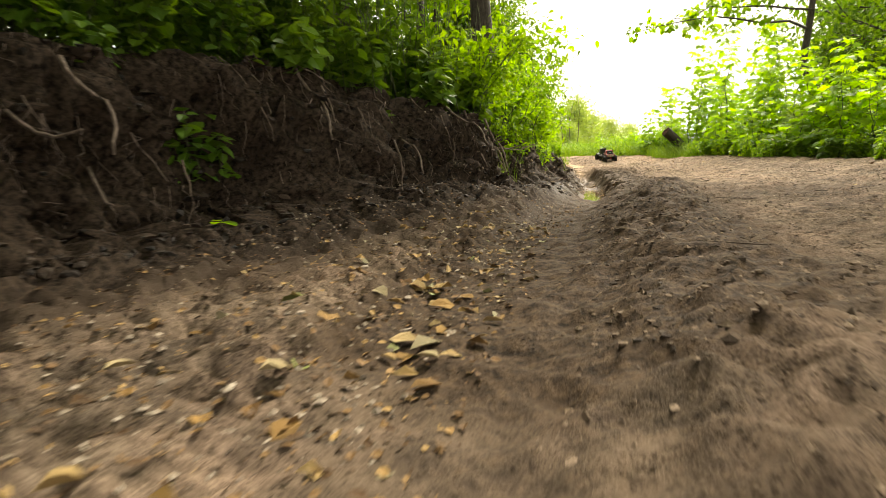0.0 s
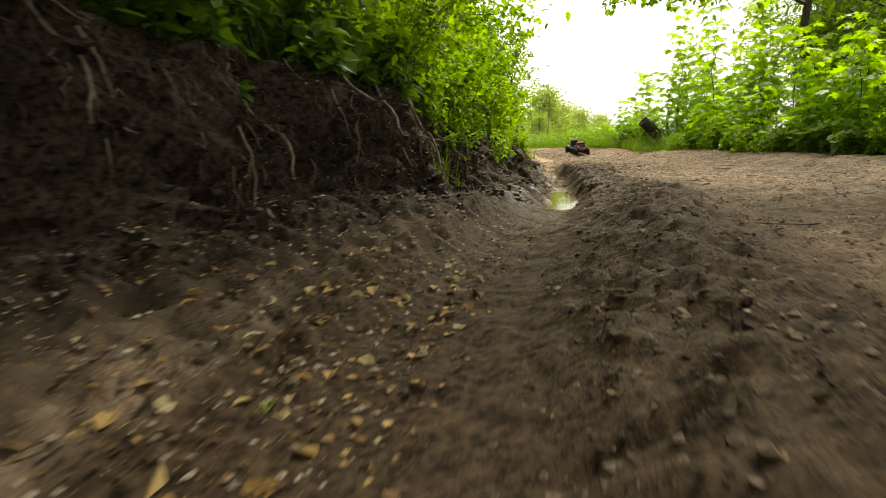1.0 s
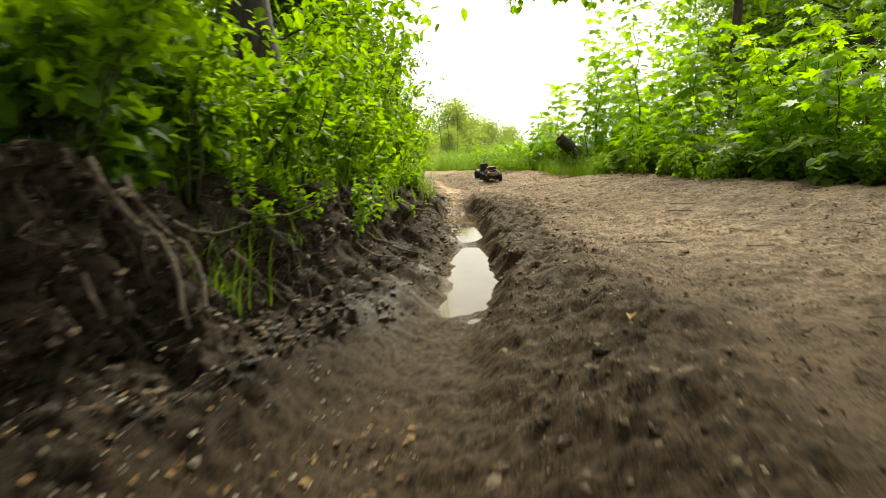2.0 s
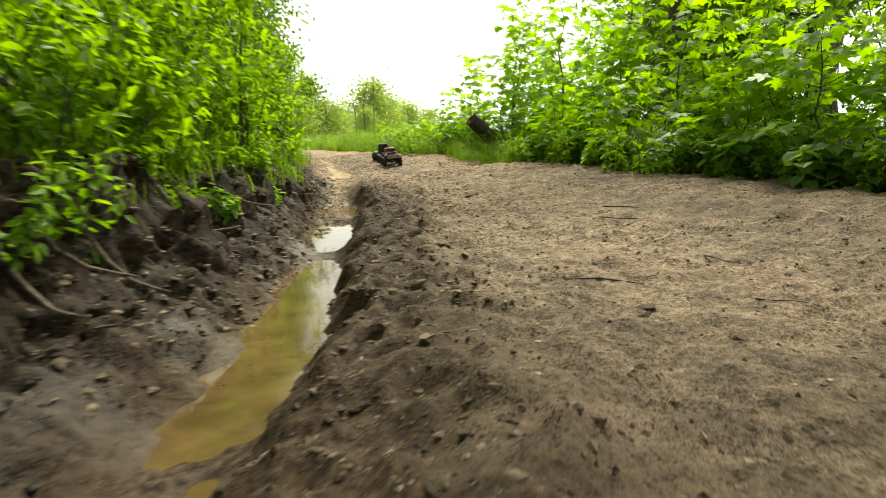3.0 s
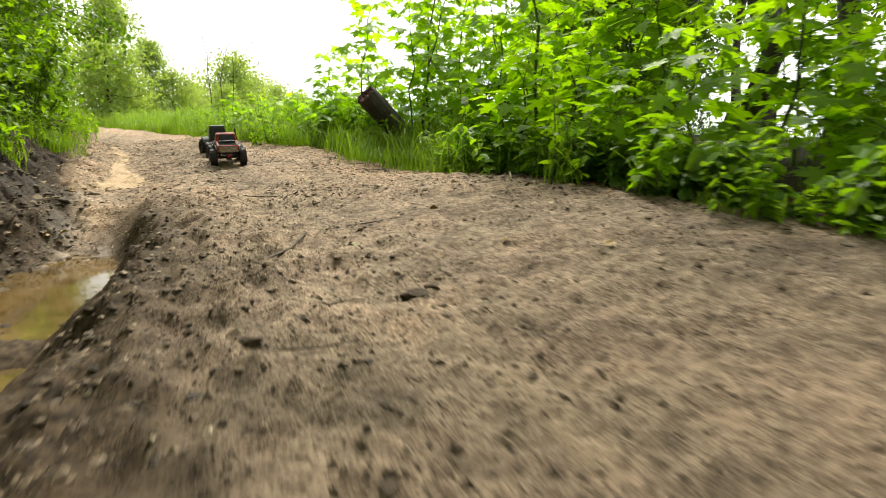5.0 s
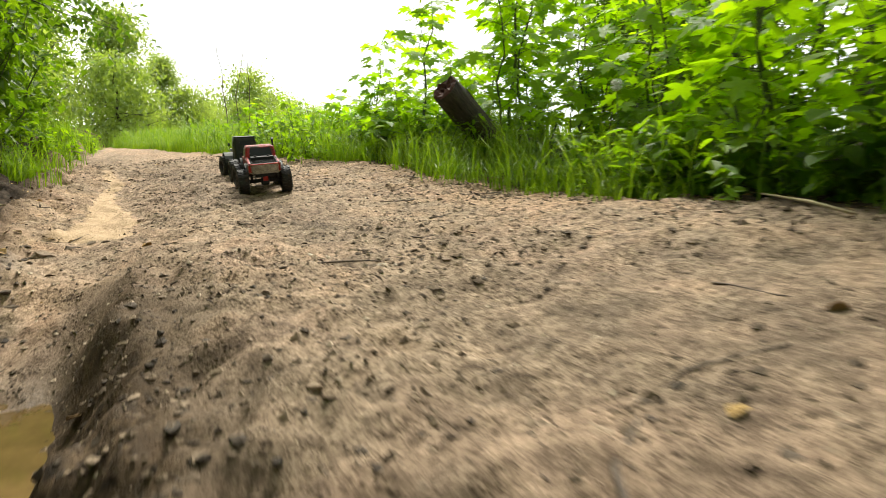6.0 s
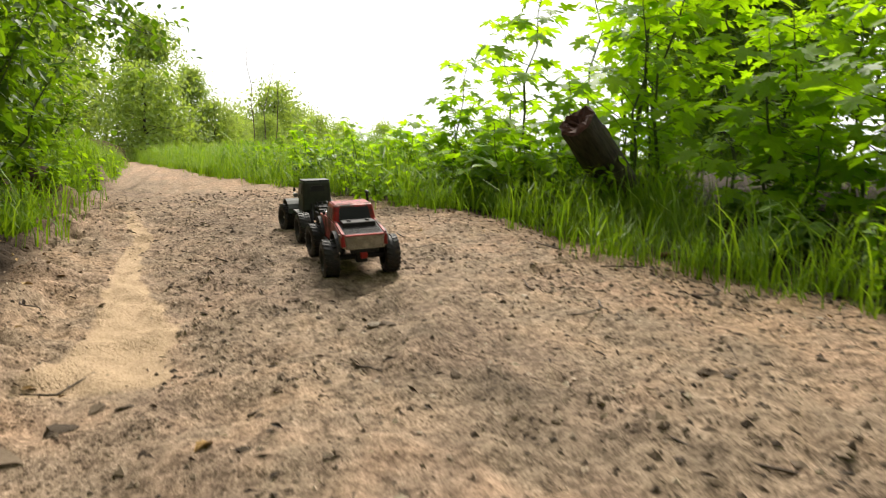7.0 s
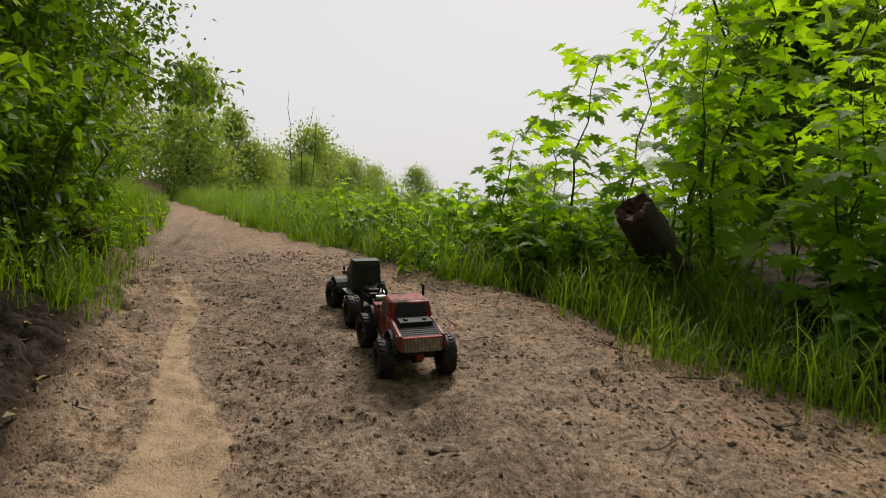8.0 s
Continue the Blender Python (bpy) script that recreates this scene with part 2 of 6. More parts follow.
SOIL = soil_material()
LUMP = crumb_material("loose_clod_mud", [(0.0, (0.05, 0.035, 0.023)), (0.4, (0.12, 0.086, 0.057)), (1.0, (0.29, 0.215, 0.15))], 0.85)
CLOD = crumb_material("clod_mud", [(0.0, (0.026, 0.018, 0.012)), (0.5, (0.08, 0.057, 0.038)), (1.0, (0.22, 0.16, 0.106))], 0.8)
GRIT = crumb_material("track_grit", [(0.0, (0.045, 0.032, 0.022)), (0.45, (0.13, 0.096, 0.066)), (0.8, (0.27, 0.2, 0.138)), (1.0, (0.5, 0.41, 0.3))], 0.85)
STONE = crumb_material("pale_stone", [(0.0, (0.16, 0.13, 0.10)), (0.6, (0.34, 0.28, 0.21)), (1.0, (0.5, 0.43, 0.34))], 0.75)
TWIG = bark_material("twig_bark", (0.03, 0.021, 0.014), (0.12, 0.085, 0.06))
ROOT = bark_material("root_bark", (0.06, 0.042, 0.03), (0.2, 0.15, 0.11))
BARK = bark_material("tree_bark", (0.02, 0.016, 0.012), (0.085, 0.068, 0.052))
STEM = bark_material("green_stem", (0.03, 0.045, 0.012), (0.09, 0.11, 0.035))
LOG = bark_material("log_bark", (0.012, 0.009, 0.007), (0.07, 0.05, 0.036))
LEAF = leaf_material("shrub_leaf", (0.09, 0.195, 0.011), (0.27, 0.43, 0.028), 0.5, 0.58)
# LEAF again with the shade under the trees put into its colour
LEAF_SHADE = leaf_material("shaded_leaf", (0.045, 0.105, 0.011), (0.15, 0.26, 0.025))
# part of that shade kept in the colour, between LEAF_SHADE and LEAF
LEAF_MID = leaf_material("bank_bush_leaf", (0.06, 0.14, 0.01), (0.19, 0.31, 0.024), 0.55, 0.52)
MAPLE = leaf_material("maple_leaf", (0.14, 0.27, 0.011), (0.31, 0.5, 0.03), 0.45, 0.66)
BROAD = leaf_material("broad_bank_leaf", (0.06, 0.14, 0.015), (0.18, 0.3, 0.038), 0.45, 0.46)
# darker green that holds the shade of backlit crowns and bushes
LEAF_DARK = leaf_material("backlit_dark_leaf", (0.035, 0.088, 0.008), (0.14, 0.245, 0.022), 0.45, 0.48)
GRASS = leaf_material("grass_blade", (0.055, 0.125, 0.01), (0.2, 0.31, 0.032), 0.45, 0.5)
# paler and greyer than near leaves: distance haze mixed into the colour
FARLEAF = leaf_material("hazy_far_leaf", (0.18, 0.265, 0.085), (0.33, 0.42, 0.165), 0.6, 0.5)
FALLEN = crumb_material("fallen_leaf", [(0.0, (0.16, 0.085, 0.03)), (0.35, (0.38, 0.23, 0.07)), (0.7, (0.5, 0.36, 0.16)), (0.92, (0.42, 0.38, 0.24)), (1.0, (0.2, 0.24, 0.05))], 0.6)

# ---- ground ----
ROAD_Y = [-300, -6, 0, 4.4, 6.6, 8.8, 10.6, 11.5, 12.3, 13.2, 15.3, 18, 23, 40, 120, 400]
ROAD_Z = [-0.5, 0.05, 0.09, 0.12, 0.125, 0.165, 0.20, 0.222, 0.268, 0.325, 0.385, 0.40, 0.41, 0.38, 0.3, 0.3]
CHANNEL_Y = [-8, 0.5, 1.65, 3.0, 4.4, 5.6, 6.5, 7.5, 8.4, 9.3, 10.2, 10.7, 11.4, 13.0, 30]
CHANNEL_X = [-0.5, -0.17, 0.0, 0.22, 0.55, 0.8, 0.99, 1.12, 1.25, 1.31, 1.38, 1.42, 1.5, 1.45, 0.4]
BANK_Y = [-40, -6, 1.0, 2.5, 3.6, 5.0, 6.5, 8.0, 9.5, 11, 12.5, 14, 17, 21, 26, 40]
BANK_X = [-2.4, -2.1, -1.8, -1.3, -0.65, 0.1, 0.62, 0.9, 1.1, 1.2, 1.15, 1.1, 0.95, 0.65, -0.3, -5]
BANK_H = [0.8, 0.85, 0.82, 0.78, 0.72, 0.6, 0.46, 0.36, 0.26, 0.2, 0.17, 0.15, 0.15, 0.2, 0.3, 0.4]
EDGE_Y = [-40, -6, 4, 7.5, 9.0, 11, 12.0, 13.0, 14.0, 15.2, 17, 21, 26, 40]
EDGE_X = [4.6, 4.2, 4.0, 3.85, 3.6, 3.4, 3.32, 3.12, 2.85, 2.4, 1.95, 1.3, 0.4, -3.5]


def road_z(y):
    return soft_interp(y, ROAD_Y, ROAD_Z)


def bank_x(y):
    return soft_interp(y, BANK_Y, BANK_X)


def edge_x(y):
    return soft_interp(y, EDGE_Y, EDGE_X)


def channel_x(y):
    return soft_interp(y, CHANNEL_Y, CHANNEL_X) + 0.02 * vnoise(y, y * 0, 0.7, 3)


def ground_z(x, y, fine=True):
    x, y = np.asarray(x, float), np.asarray(y, float)
    z = road_z(y)
    ex, bx, cx = edge_x(y), bank_x(y), channel_x(y)
    near = smoothstep(60, 25, np.abs(y))
    # the track is banked up towards its outer shoulder, the verge goes on rising a little
    z = z + (0.04 + 0.11 * smoothstep(12.0, 10.4, y)) * smoothstep(ex - 1.5, ex + 0.1, x) * near + 0.16 * smoothstep(ex, ex + 2.5, x) * near
    # open low floor beside the bank, then the eroded channel, which runs out in the sand patch
    low = smoothstep(4.6, 2.2, y) * smoothstep(-9, -3, y)
    z = z - (0.085 * low) * smoothstep(cx + 0.42, cx + 0.05, x)
    deep = smoothstep(11.7, 10.7, y) * smoothstep(-8, -4, y)
    width = 0.15 + 0.05 * vnoise(y, y * 0, 0.9, 5)
    floor_ = np.interp(y, [-8, 3.5, 5.0, 5.7, 6.1, 8.0, 10.4, 10.9, 11.6], [0.0, 0.005, 0.0, 0.0, -0.04, -0.05, -0.045, -0.025, 0.1])
    floor_ = floor_ + 0.045 * np.exp(-(((y - 8.05) / 0.22) ** 2)) + 0.04 * np.exp(-(((y - 9.55) / 0.12) ** 2))
    pool = np.interp(y, [5.4, 6.2, 7.2, 7.8, 8.3, 8.9, 9.4, 9.8, 10.6, 11.2], [0.05, 0.09, 0.11, 0.05, 0.05, 0.13, 0.1, 0.13, 0.12, 0.05])
    open_ = smoothstep(6.2, 4.4, y)
    span = 0.25 + 0.08 * vnoise(y, np.sign(x - cx) * 7, 0.33, 6) + 0.06 * vnoise(y, np.sign(x - cx) * 7, 0.11, 7) + 0.07 * smoothstep(9.6, 10.2, y) * smoothstep(10.8, 10.4, y)
    right = open_ * smoothstep(width + 0.42, width * -0.2, x - cx) + (1 - open_) * (0.78 * smoothstep(span + 0.5 * pool, pool, x - cx) + 0.22 * smoothstep(0.6, pool, x - cx))
    left = open_ * smoothstep(width + 0.24, width * 0.8, cx - x) + (1 - open_) * smoothstep(span + pool, pool * np.interp(y, [7.4, 8.6], [0.3, 1]), cx - x)
    side = np.where(x > cx, right, left)
    z = z + deep * side * (floor_ - z)
    # berm pushed up along the channel
    berm = np.exp(-(((x - cx - 0.62) / 0.2) ** 2))
    z = z + deep * berm * (0.055 * smoothstep(2.2, 4.2, y) * smoothstep(6.4, 5.0, y) + 0.02)
    z = z + 0.012 * near * np.exp(-(((x - cx - 1.6) / 0.25) ** 2))
    # the run of sand lies in a shallow gully
    z = z - 0.045 * np.exp(-(((x - 1.52) / 0.24) ** 2)) * smoothstep(11.1, 11.7, y) * smoothstep(14.4, 13.2, y)
    # the litter-covered foot of the bank
    z = z + 0.13 * smoothstep(bx + 0.75, bx - 0.05, x) * smoothstep(5.5, 3.5, y) * near
    # bank: a steep broken face with a flat shelf above
    h = soft_interp(y, BANK_Y, BANK_H)
    run = 0.42 + 0.14 * vnoise(x, y, 0.8, 11)
    wob = 0.16 * vnoise(y, z * 0, 0.55, 12) + 0.07 * vnoise(y, x * 2, 0.2, 13)
    t = np.clip((bx + wob - x) / run, 0, 1)
    rise = t * t * (3 - 2 * t)
    z = z + h * rise + 0.12 * smoothstep(0, 4, bx - x) * near
    face = 4 * rise * (1 - rise)
    if fine:
        z = z + face * (0.11 * vnoise(x * 1.0, y, 0.17, 21) + 0.07 * vnoise(x, y, 0.07, 22))
        rough = smoothstep(bx + 0.5, bx, x)
        z = z + rough * (0.03 * vnoise(x, y, 0.14, 23) + 0.022 * (1 - 2 * np.abs(vnoise(x, y, 0.07, 24))) + 0.012 * vnoise(x, y, 0.04, 25))
        # ploughed-up mud along the channel and its berm
        mud = np.exp(-(((x - cx - 0.4) / 0.42) ** 2)) * deep
        lumps = vnoise(x, y, 0.05, 31) * 0.7 + 0.9 * (1 - 2 * np.abs(vnoise(x, y, 0.085, 32))) + 0.5 * vnoise(x, y, 0.2, 36)
        z = z + mud * (1 - 0.8 * side) * 0.026 * lumps
        left = smoothstep(cx - 0.2, cx - 0.38, x) * smoothstep(bx - 0.2, bx + 0.2, x) * deep
        z = z + left * (0.026 * lumps + 0.02 * (1 - 2 * np.abs(vnoise(x, y, 0.06, 48))))
        z = z + 0.012 * vnoise(x, y, 0.6, 33) + 0.009 * (1 - 2 * np.abs(vnoise(x, y, 0.2, 38))) + 0.016 * vnoise(x, y, 0.1, 34) * (0.55 + 0.45 * vnoise(x, y, 0.5, 37)) + 0.008 * vnoise(x, y, 0.05, 35)
        # crumbly patches of loose earth trodden up on the track
        loose = smoothstep(-0.25, 0.35, vnoise(x, y, 0.42, 39) + 0.5 * vnoise(x, y, 0.15, 40)) * smoothstep(bx, bx + 0.3, x) * smoothstep(14.6, 13.5, y)
        z = z + loose * (0.013 * np.maximum(vnoise(x, y, 0.042, 43), -0.2) + 0.007 * vnoise(x, y, 0.03, 44)) * (1 - 0.8 * deep * side)
    return z


def spaced(lo, hi, step, far, grow=1.28):
    mid = list(np.arange(lo, hi + 1e-6, step))
    out, d, at = [], step, hi
    while at < far:
        d = min(d * grow, 60)
        at += d
        out.append(at)
    back, d, at = [], step, lo
    while at > -far:
        d = min(d * grow, 60)
        at -= d
        back.append(at)
    return np.array(back[::-1] + mid + out)


def bank_bite(x, y, z):
    """How far the bank's face is broken outwards or hollowed at a place."""
    u = np.clip((bank_x(y) + 0.25 - x) / 0.85, 0, 1)
    big = np.interp(y, [-2, 0, 4.2, 5.4, 8.5, 11.5], [0, 1.3, 1.3, 0.3, 0.12, 0])
    small = np.interp(y, [-2, 0, 4.2, 5.4, 9.5, 12], [0, 1.0, 1.0, 0.7, 0.45, 0])
    knobs = 0.07 * (1 - 2 * np.abs(vnoise(y, z, 0.075, 53))) + 0.035 * vnoise(y, z, 0.04, 54)
    lip = 0.13 * np.exp(-(((u - 0.78) / 0.13) ** 2)) - 0.13 * np.exp(-(((u - 0.42) / 0.16) ** 2))
    lip = lip * np.interp(y, [-2, 0, 4.4, 5.6], [0, 1, 1, 0]) * (0.75 + 0.5 * vnoise(y, y * 0, 0.5, 55))
    return lip + 4 * u * (1 - u) * (big * (0.1 * vnoise(y, z, 0.23, 51) + 0.07 * (1 - 2 * np.abs(vnoise(y, z, 0.12, 52)))) + small * knobs)


def build_ground():
    xs, ys = spaced(-1.8, 3.8, 0.018, 420), spaced(-0.1, 14.4, 0.0185, 420)
    gx, gy = np.meshgrid(xs, ys)
    gz = ground_z(gx, gy)
    # hollows and lumps broken out of the bank's face
    gx = gx + bank_bite(gx, gy, gz)
    verts = np.stack([gx.ravel(), gy.ravel(), gz.ravel()], 1)
    w, h = len(xs), len(ys)
    i = np.arange(w * h).reshape(h, w)
    quads = np.stack([i[:-1, :-1], i[:-1, 1:], i[1:, 1:], i[1:, :-1]], -1).reshape(-1, 4)
    me = np_mesh("ground", verts, quads, True)
    x, y = verts[:, 0], verts[:, 1]
    ex, bx, cx = edge_x(y), bank_x(y), channel_x(y)
    deep = smoothstep(11.8, 10.0, y) * smoothstep(-8, -3, y)
    blot = 0.5 + 0.5 * vnoise(x, y, 0.5, 41)
    wet = np.exp(-(((x - cx - 0.2) / np.interp(y, [5, 7, 9, 11], [0.48, 0.35, 0.3, 0.26])) ** 2)) * deep * (0.7 + 0.35 * blot) * smoothstep(0.5, 1.4, y)
    wet = np.maximum(wet, smoothstep(cx + 1.2, cx + 0.5, x) * smoothstep(cx - 0.6, cx - 0.2, x) * smoothstep(0.7, 1.5, y) * smoothstep(6.2, 5.0, y) * (0.55 + 0.5 * blot))
    wet = np.maximum(wet, smoothstep(cx, cx - 0.25, x) * smoothstep(bx - 0.7, bx - 0.4, x) * smoothstep(12.0, 11.3, y) * smoothstep(3.6, 5.0, y) * 0.95)
    wet = np.maximum(wet, 0.3 * smoothstep(0.55, 0.8, 0.5 + 0.5 * vnoise(x, y, 1.1, 42)) * smoothstep(8.8, 7, y))
    reach = np.interp(y, [3.0, 5.0, 7.0, 9.0, 11.0, 11.6, 13.5], [1.1, 0.7, 0.3, 0.1, 0.1, 0.26, 0.2])
    humus = np.maximum(smoothstep(bx + reach, bx - 0.1, x) * np.interp(y, [8, 11, 11.4, 12.8, 13.5], [1, 0.7, 0.95, 0.9, 0.5]), smoothstep(ex - 0.1, ex + 0.3, x)) * (0.8 + 0.2 * blot)
    humus = humus * np.where(x < cx, 1 - 0.1 * smoothstep(4.0, 5.4, y) * smoothstep(bx - 0.55, bx - 0.3, x), 1)
    sx = np.interp(y, [11.3, 11.6, 11.9, 12.15, 12.4, 12.7, 13.0, 13.4, 14.2, 15.5], [1.4, 1.45, 1.53, 1.58, 1.545, 1.5, 1.475, 1.5, 1.38, 1.28])
    sw = np.interp(y, [11.2, 11.5, 11.8, 12.15, 12.4, 12.7, 13.0, 13.4, 14.5], [0.05, 0.1, 0.125, 0.105, 0.075, 0.05, 0.035, 0.035, 0.025])
    sand = smoothstep(1.3, 0.75, np.abs(x - sx + 0.02 * vnoise(x, y, 0.3, 45) + 0.012 * vnoise(x, y, 0.06, 48)) / (sw * (1 + 0.35 * vnoise(x, y, 0.2, 46) + 0.15 * vnoise(x, y, 0.05, 49)))) * smoothstep(11.6, 11.95, y + 0.16 * vnoise(x, y, 0.12, 50)) * smoothstep(14.8, 13.3, y)
    tx = np.interp(y, [3.5, 5.2, 6.3, 9.1, 10.5], [1.75, 1.95, 2.06, 2.33, 2.4])
    sand = np.maximum(sand, 0.3 * smoothstep(0.1, 0.02, np.abs(x - tx + 0.03 * vnoise(y, y * 0, 0.3, 44))) * smoothstep(3.2, 4.2, y) * smoothstep(10.2, 8.6, y))
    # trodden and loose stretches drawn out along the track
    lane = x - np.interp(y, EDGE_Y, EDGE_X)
    # the first terms paint tree shade: soil darker until y passes 9.6
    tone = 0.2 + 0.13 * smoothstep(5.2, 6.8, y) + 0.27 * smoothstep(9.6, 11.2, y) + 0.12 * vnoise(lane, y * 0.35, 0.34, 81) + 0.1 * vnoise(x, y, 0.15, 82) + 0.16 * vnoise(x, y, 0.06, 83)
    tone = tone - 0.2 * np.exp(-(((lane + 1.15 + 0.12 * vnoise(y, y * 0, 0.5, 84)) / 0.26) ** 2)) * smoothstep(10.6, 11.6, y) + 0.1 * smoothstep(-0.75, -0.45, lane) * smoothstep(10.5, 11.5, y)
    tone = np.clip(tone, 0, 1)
    slick = smoothstep(cx + 0.24, cx + 0.1, x) * smoothstep(bx, bx + 0.2, x) * smoothstep(4.9, 6.0, y) * smoothstep(11.9, 11.2, y) * (0.36 + 0.45 * vnoise(x, y, 0.25, 47))
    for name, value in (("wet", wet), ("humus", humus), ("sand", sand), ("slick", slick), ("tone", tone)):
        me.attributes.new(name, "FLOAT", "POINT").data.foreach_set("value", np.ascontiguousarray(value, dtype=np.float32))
    ob = add("ground", me, SOIL)
    return tagged(ob, "brown sandy clay track with a muddy washed-out channel beside an earth bank", "ground", kind="structure")


ground = build_ground()


def build_puddle():
    m, n, l, bsdf = node_material("muddy_water")
    obj = n.new("ShaderNodeTexCoord").outputs["Object"]
    silt = noise_node(n, l, 5.0, 5, 0.6, obj)
    l.new(ramp_node(n, l, silt.outputs[0], [(0.35, (0.06, 0.038, 0.014)), (0.65, (0.125, 0.08, 0.032))]).outputs[0], bsdf.inputs["Base Color"])
    bsdf.inputs["Roughness"].default_value = 0.04
    bsdf.inputs["IOR"].default_value = 1.33
    ripple = noise_node(n, l, 24.0, 3, 0.5, obj)
    bump_node(n, l, ripple.outputs[0], bsdf, 0.12, 0.004)
    ys = np.arange(4.6, 11.2, 0.06)
    cx = channel_x(ys)
    cols = np.linspace(-0.3, 0.24, 11)
    verts = [(c + d, y, 0.0) for y, c in zip(ys, cx) for d in cols]
    verts = [(x, y, -0.012) for x, y, _ in verts]
    k = len(cols)
    faces = [(r * k + c, r * k + c + 1, (r + 1) * k + c + 1, (r + 1) * k + c) for r in range(len(ys) - 1) for c in range(k - 1)]
    ob = add("water", np_mesh("water", verts, faces, True), m)
    return tagged(ob, "ochre muddy rainwater standing in the washed-out channel", "puddle", kind="structure")


build_puddle()

# ---- plants ----
OVAL = np.array([(0, 0, 0), (0.26, 0.3, 0.07), (0.22, 0.68, 0.03), (0, 1, -0.12), (-0.22, 0.68, 0.03), (-0.26, 0.3, 0.07)])
OVAL_F = np.array([(0, 1, 2, 3), (0, 3, 4, 5)])
DIA = np.array([(0, 0, 0), (0.27, 0.45, 0.06), (0, 1, -0.1), (-0.27, 0.45, 0.06)])
DIA_F = np.array([(0, 1, 2), (0, 2, 3)])
LOBES = [(0.0, 0.0), (0.12, -0.1), (0.42, -0.1), (0.25, 0.12), (0.52, 0.2), (0.68, 0.48), (0.4, 0.44), (0.2, 0.42), (0.32, 0.68), (0.13, 0.74), (0.0, 1.0)]
MAPLE_V = np.array([(0, 0.2, 0.0)] + [(x, y, 0.05 * abs(x) - 0.12 * y * y - 0.1 * x * x) for x, y in LOBES] + [(-x, y, 0.05 * abs(x) - 0.12 * y * y - 0.1 * x * x) for x, y in LOBES[-2:0:-1]])
MAPLE_F = np.array([(0, k, k % 20 + 1) for k in range(1, 21)])


def scatter_leaves(template, faces, at, heading, dip, roll, size):
    """Copies of one leaf shape: at its stalk's end, heading and dip in radians."""
    n = len(at)
    v = template[None] * size[:, None, None]
    cr, sr = np.cos(roll)[:, None], np.sin(roll)[:, None]
    x, y, z = v[..., 0] * cr + v[..., 2] * sr, v[..., 1], -v[..., 0] * sr + v[..., 2] * cr
    cd, sd = np.cos(dip)[:, None], np.sin(dip)[:, None]
    y, z = y * cd + z * sd, -y * sd + z * cd
    ch, sh = np.cos(heading)[:, None], np.sin(heading)[:, None]
    x, y = x * ch - y * sh, x * sh + y * ch
    verts = np.stack([x, y, z], -1) + at[:, None]
    f = faces[None] + (np.arange(n) * len(template))[:, None, None]
    return verts.reshape(-1, 3), f.reshape(-1, faces.shape[1])


def stem_points(r, h, lean=0.15, n=6, foot=(0, 0, 0)):
    a = r.uniform(0, 2 * math.pi)
    d = np.array([math.cos(a), math.sin(a), 0]) * lean * h
    w = r.normal(0, 0.02 * h, (n, 3)) * [1, 1, 0]
    t = np.linspace(0, 1, n)[:, None]
    w[0] = 0
    return np.array(foot) + t * [0, 0, h] + t**1.6 * d + w


def along(points, t):
    s = t * (len(points) - 1)
    i = min(int(s), len(points) - 2)
    return points[i] + (points[i + 1] - points[i]) * (s - i)


def plant(name, foliage, leaf_mat, stems, stem_mat, label, category, leaf_name="foliage", stem_name="stem"):
    top = new(name)
    if stems:
        for v, f in stems:
            add(stem_name, np_mesh(stem_name, v, f, True), stem_mat, top)
    add(leaf_name, np_mesh(leaf_name, *foliage), leaf_mat, top)
    return tagged(top, label, category)


def ribbon(a, b, width):
    """A thin leaf stalk."""
    a, b = np.asarray(a, float), np.asarray(b, float)
    w = np.array([width, -width, width * 0.6])
    return np.array([a - w, a + w, b + w * 0.6, b - w * 0.6]), np.array([(0, 1, 2), (0, 2, 3)])


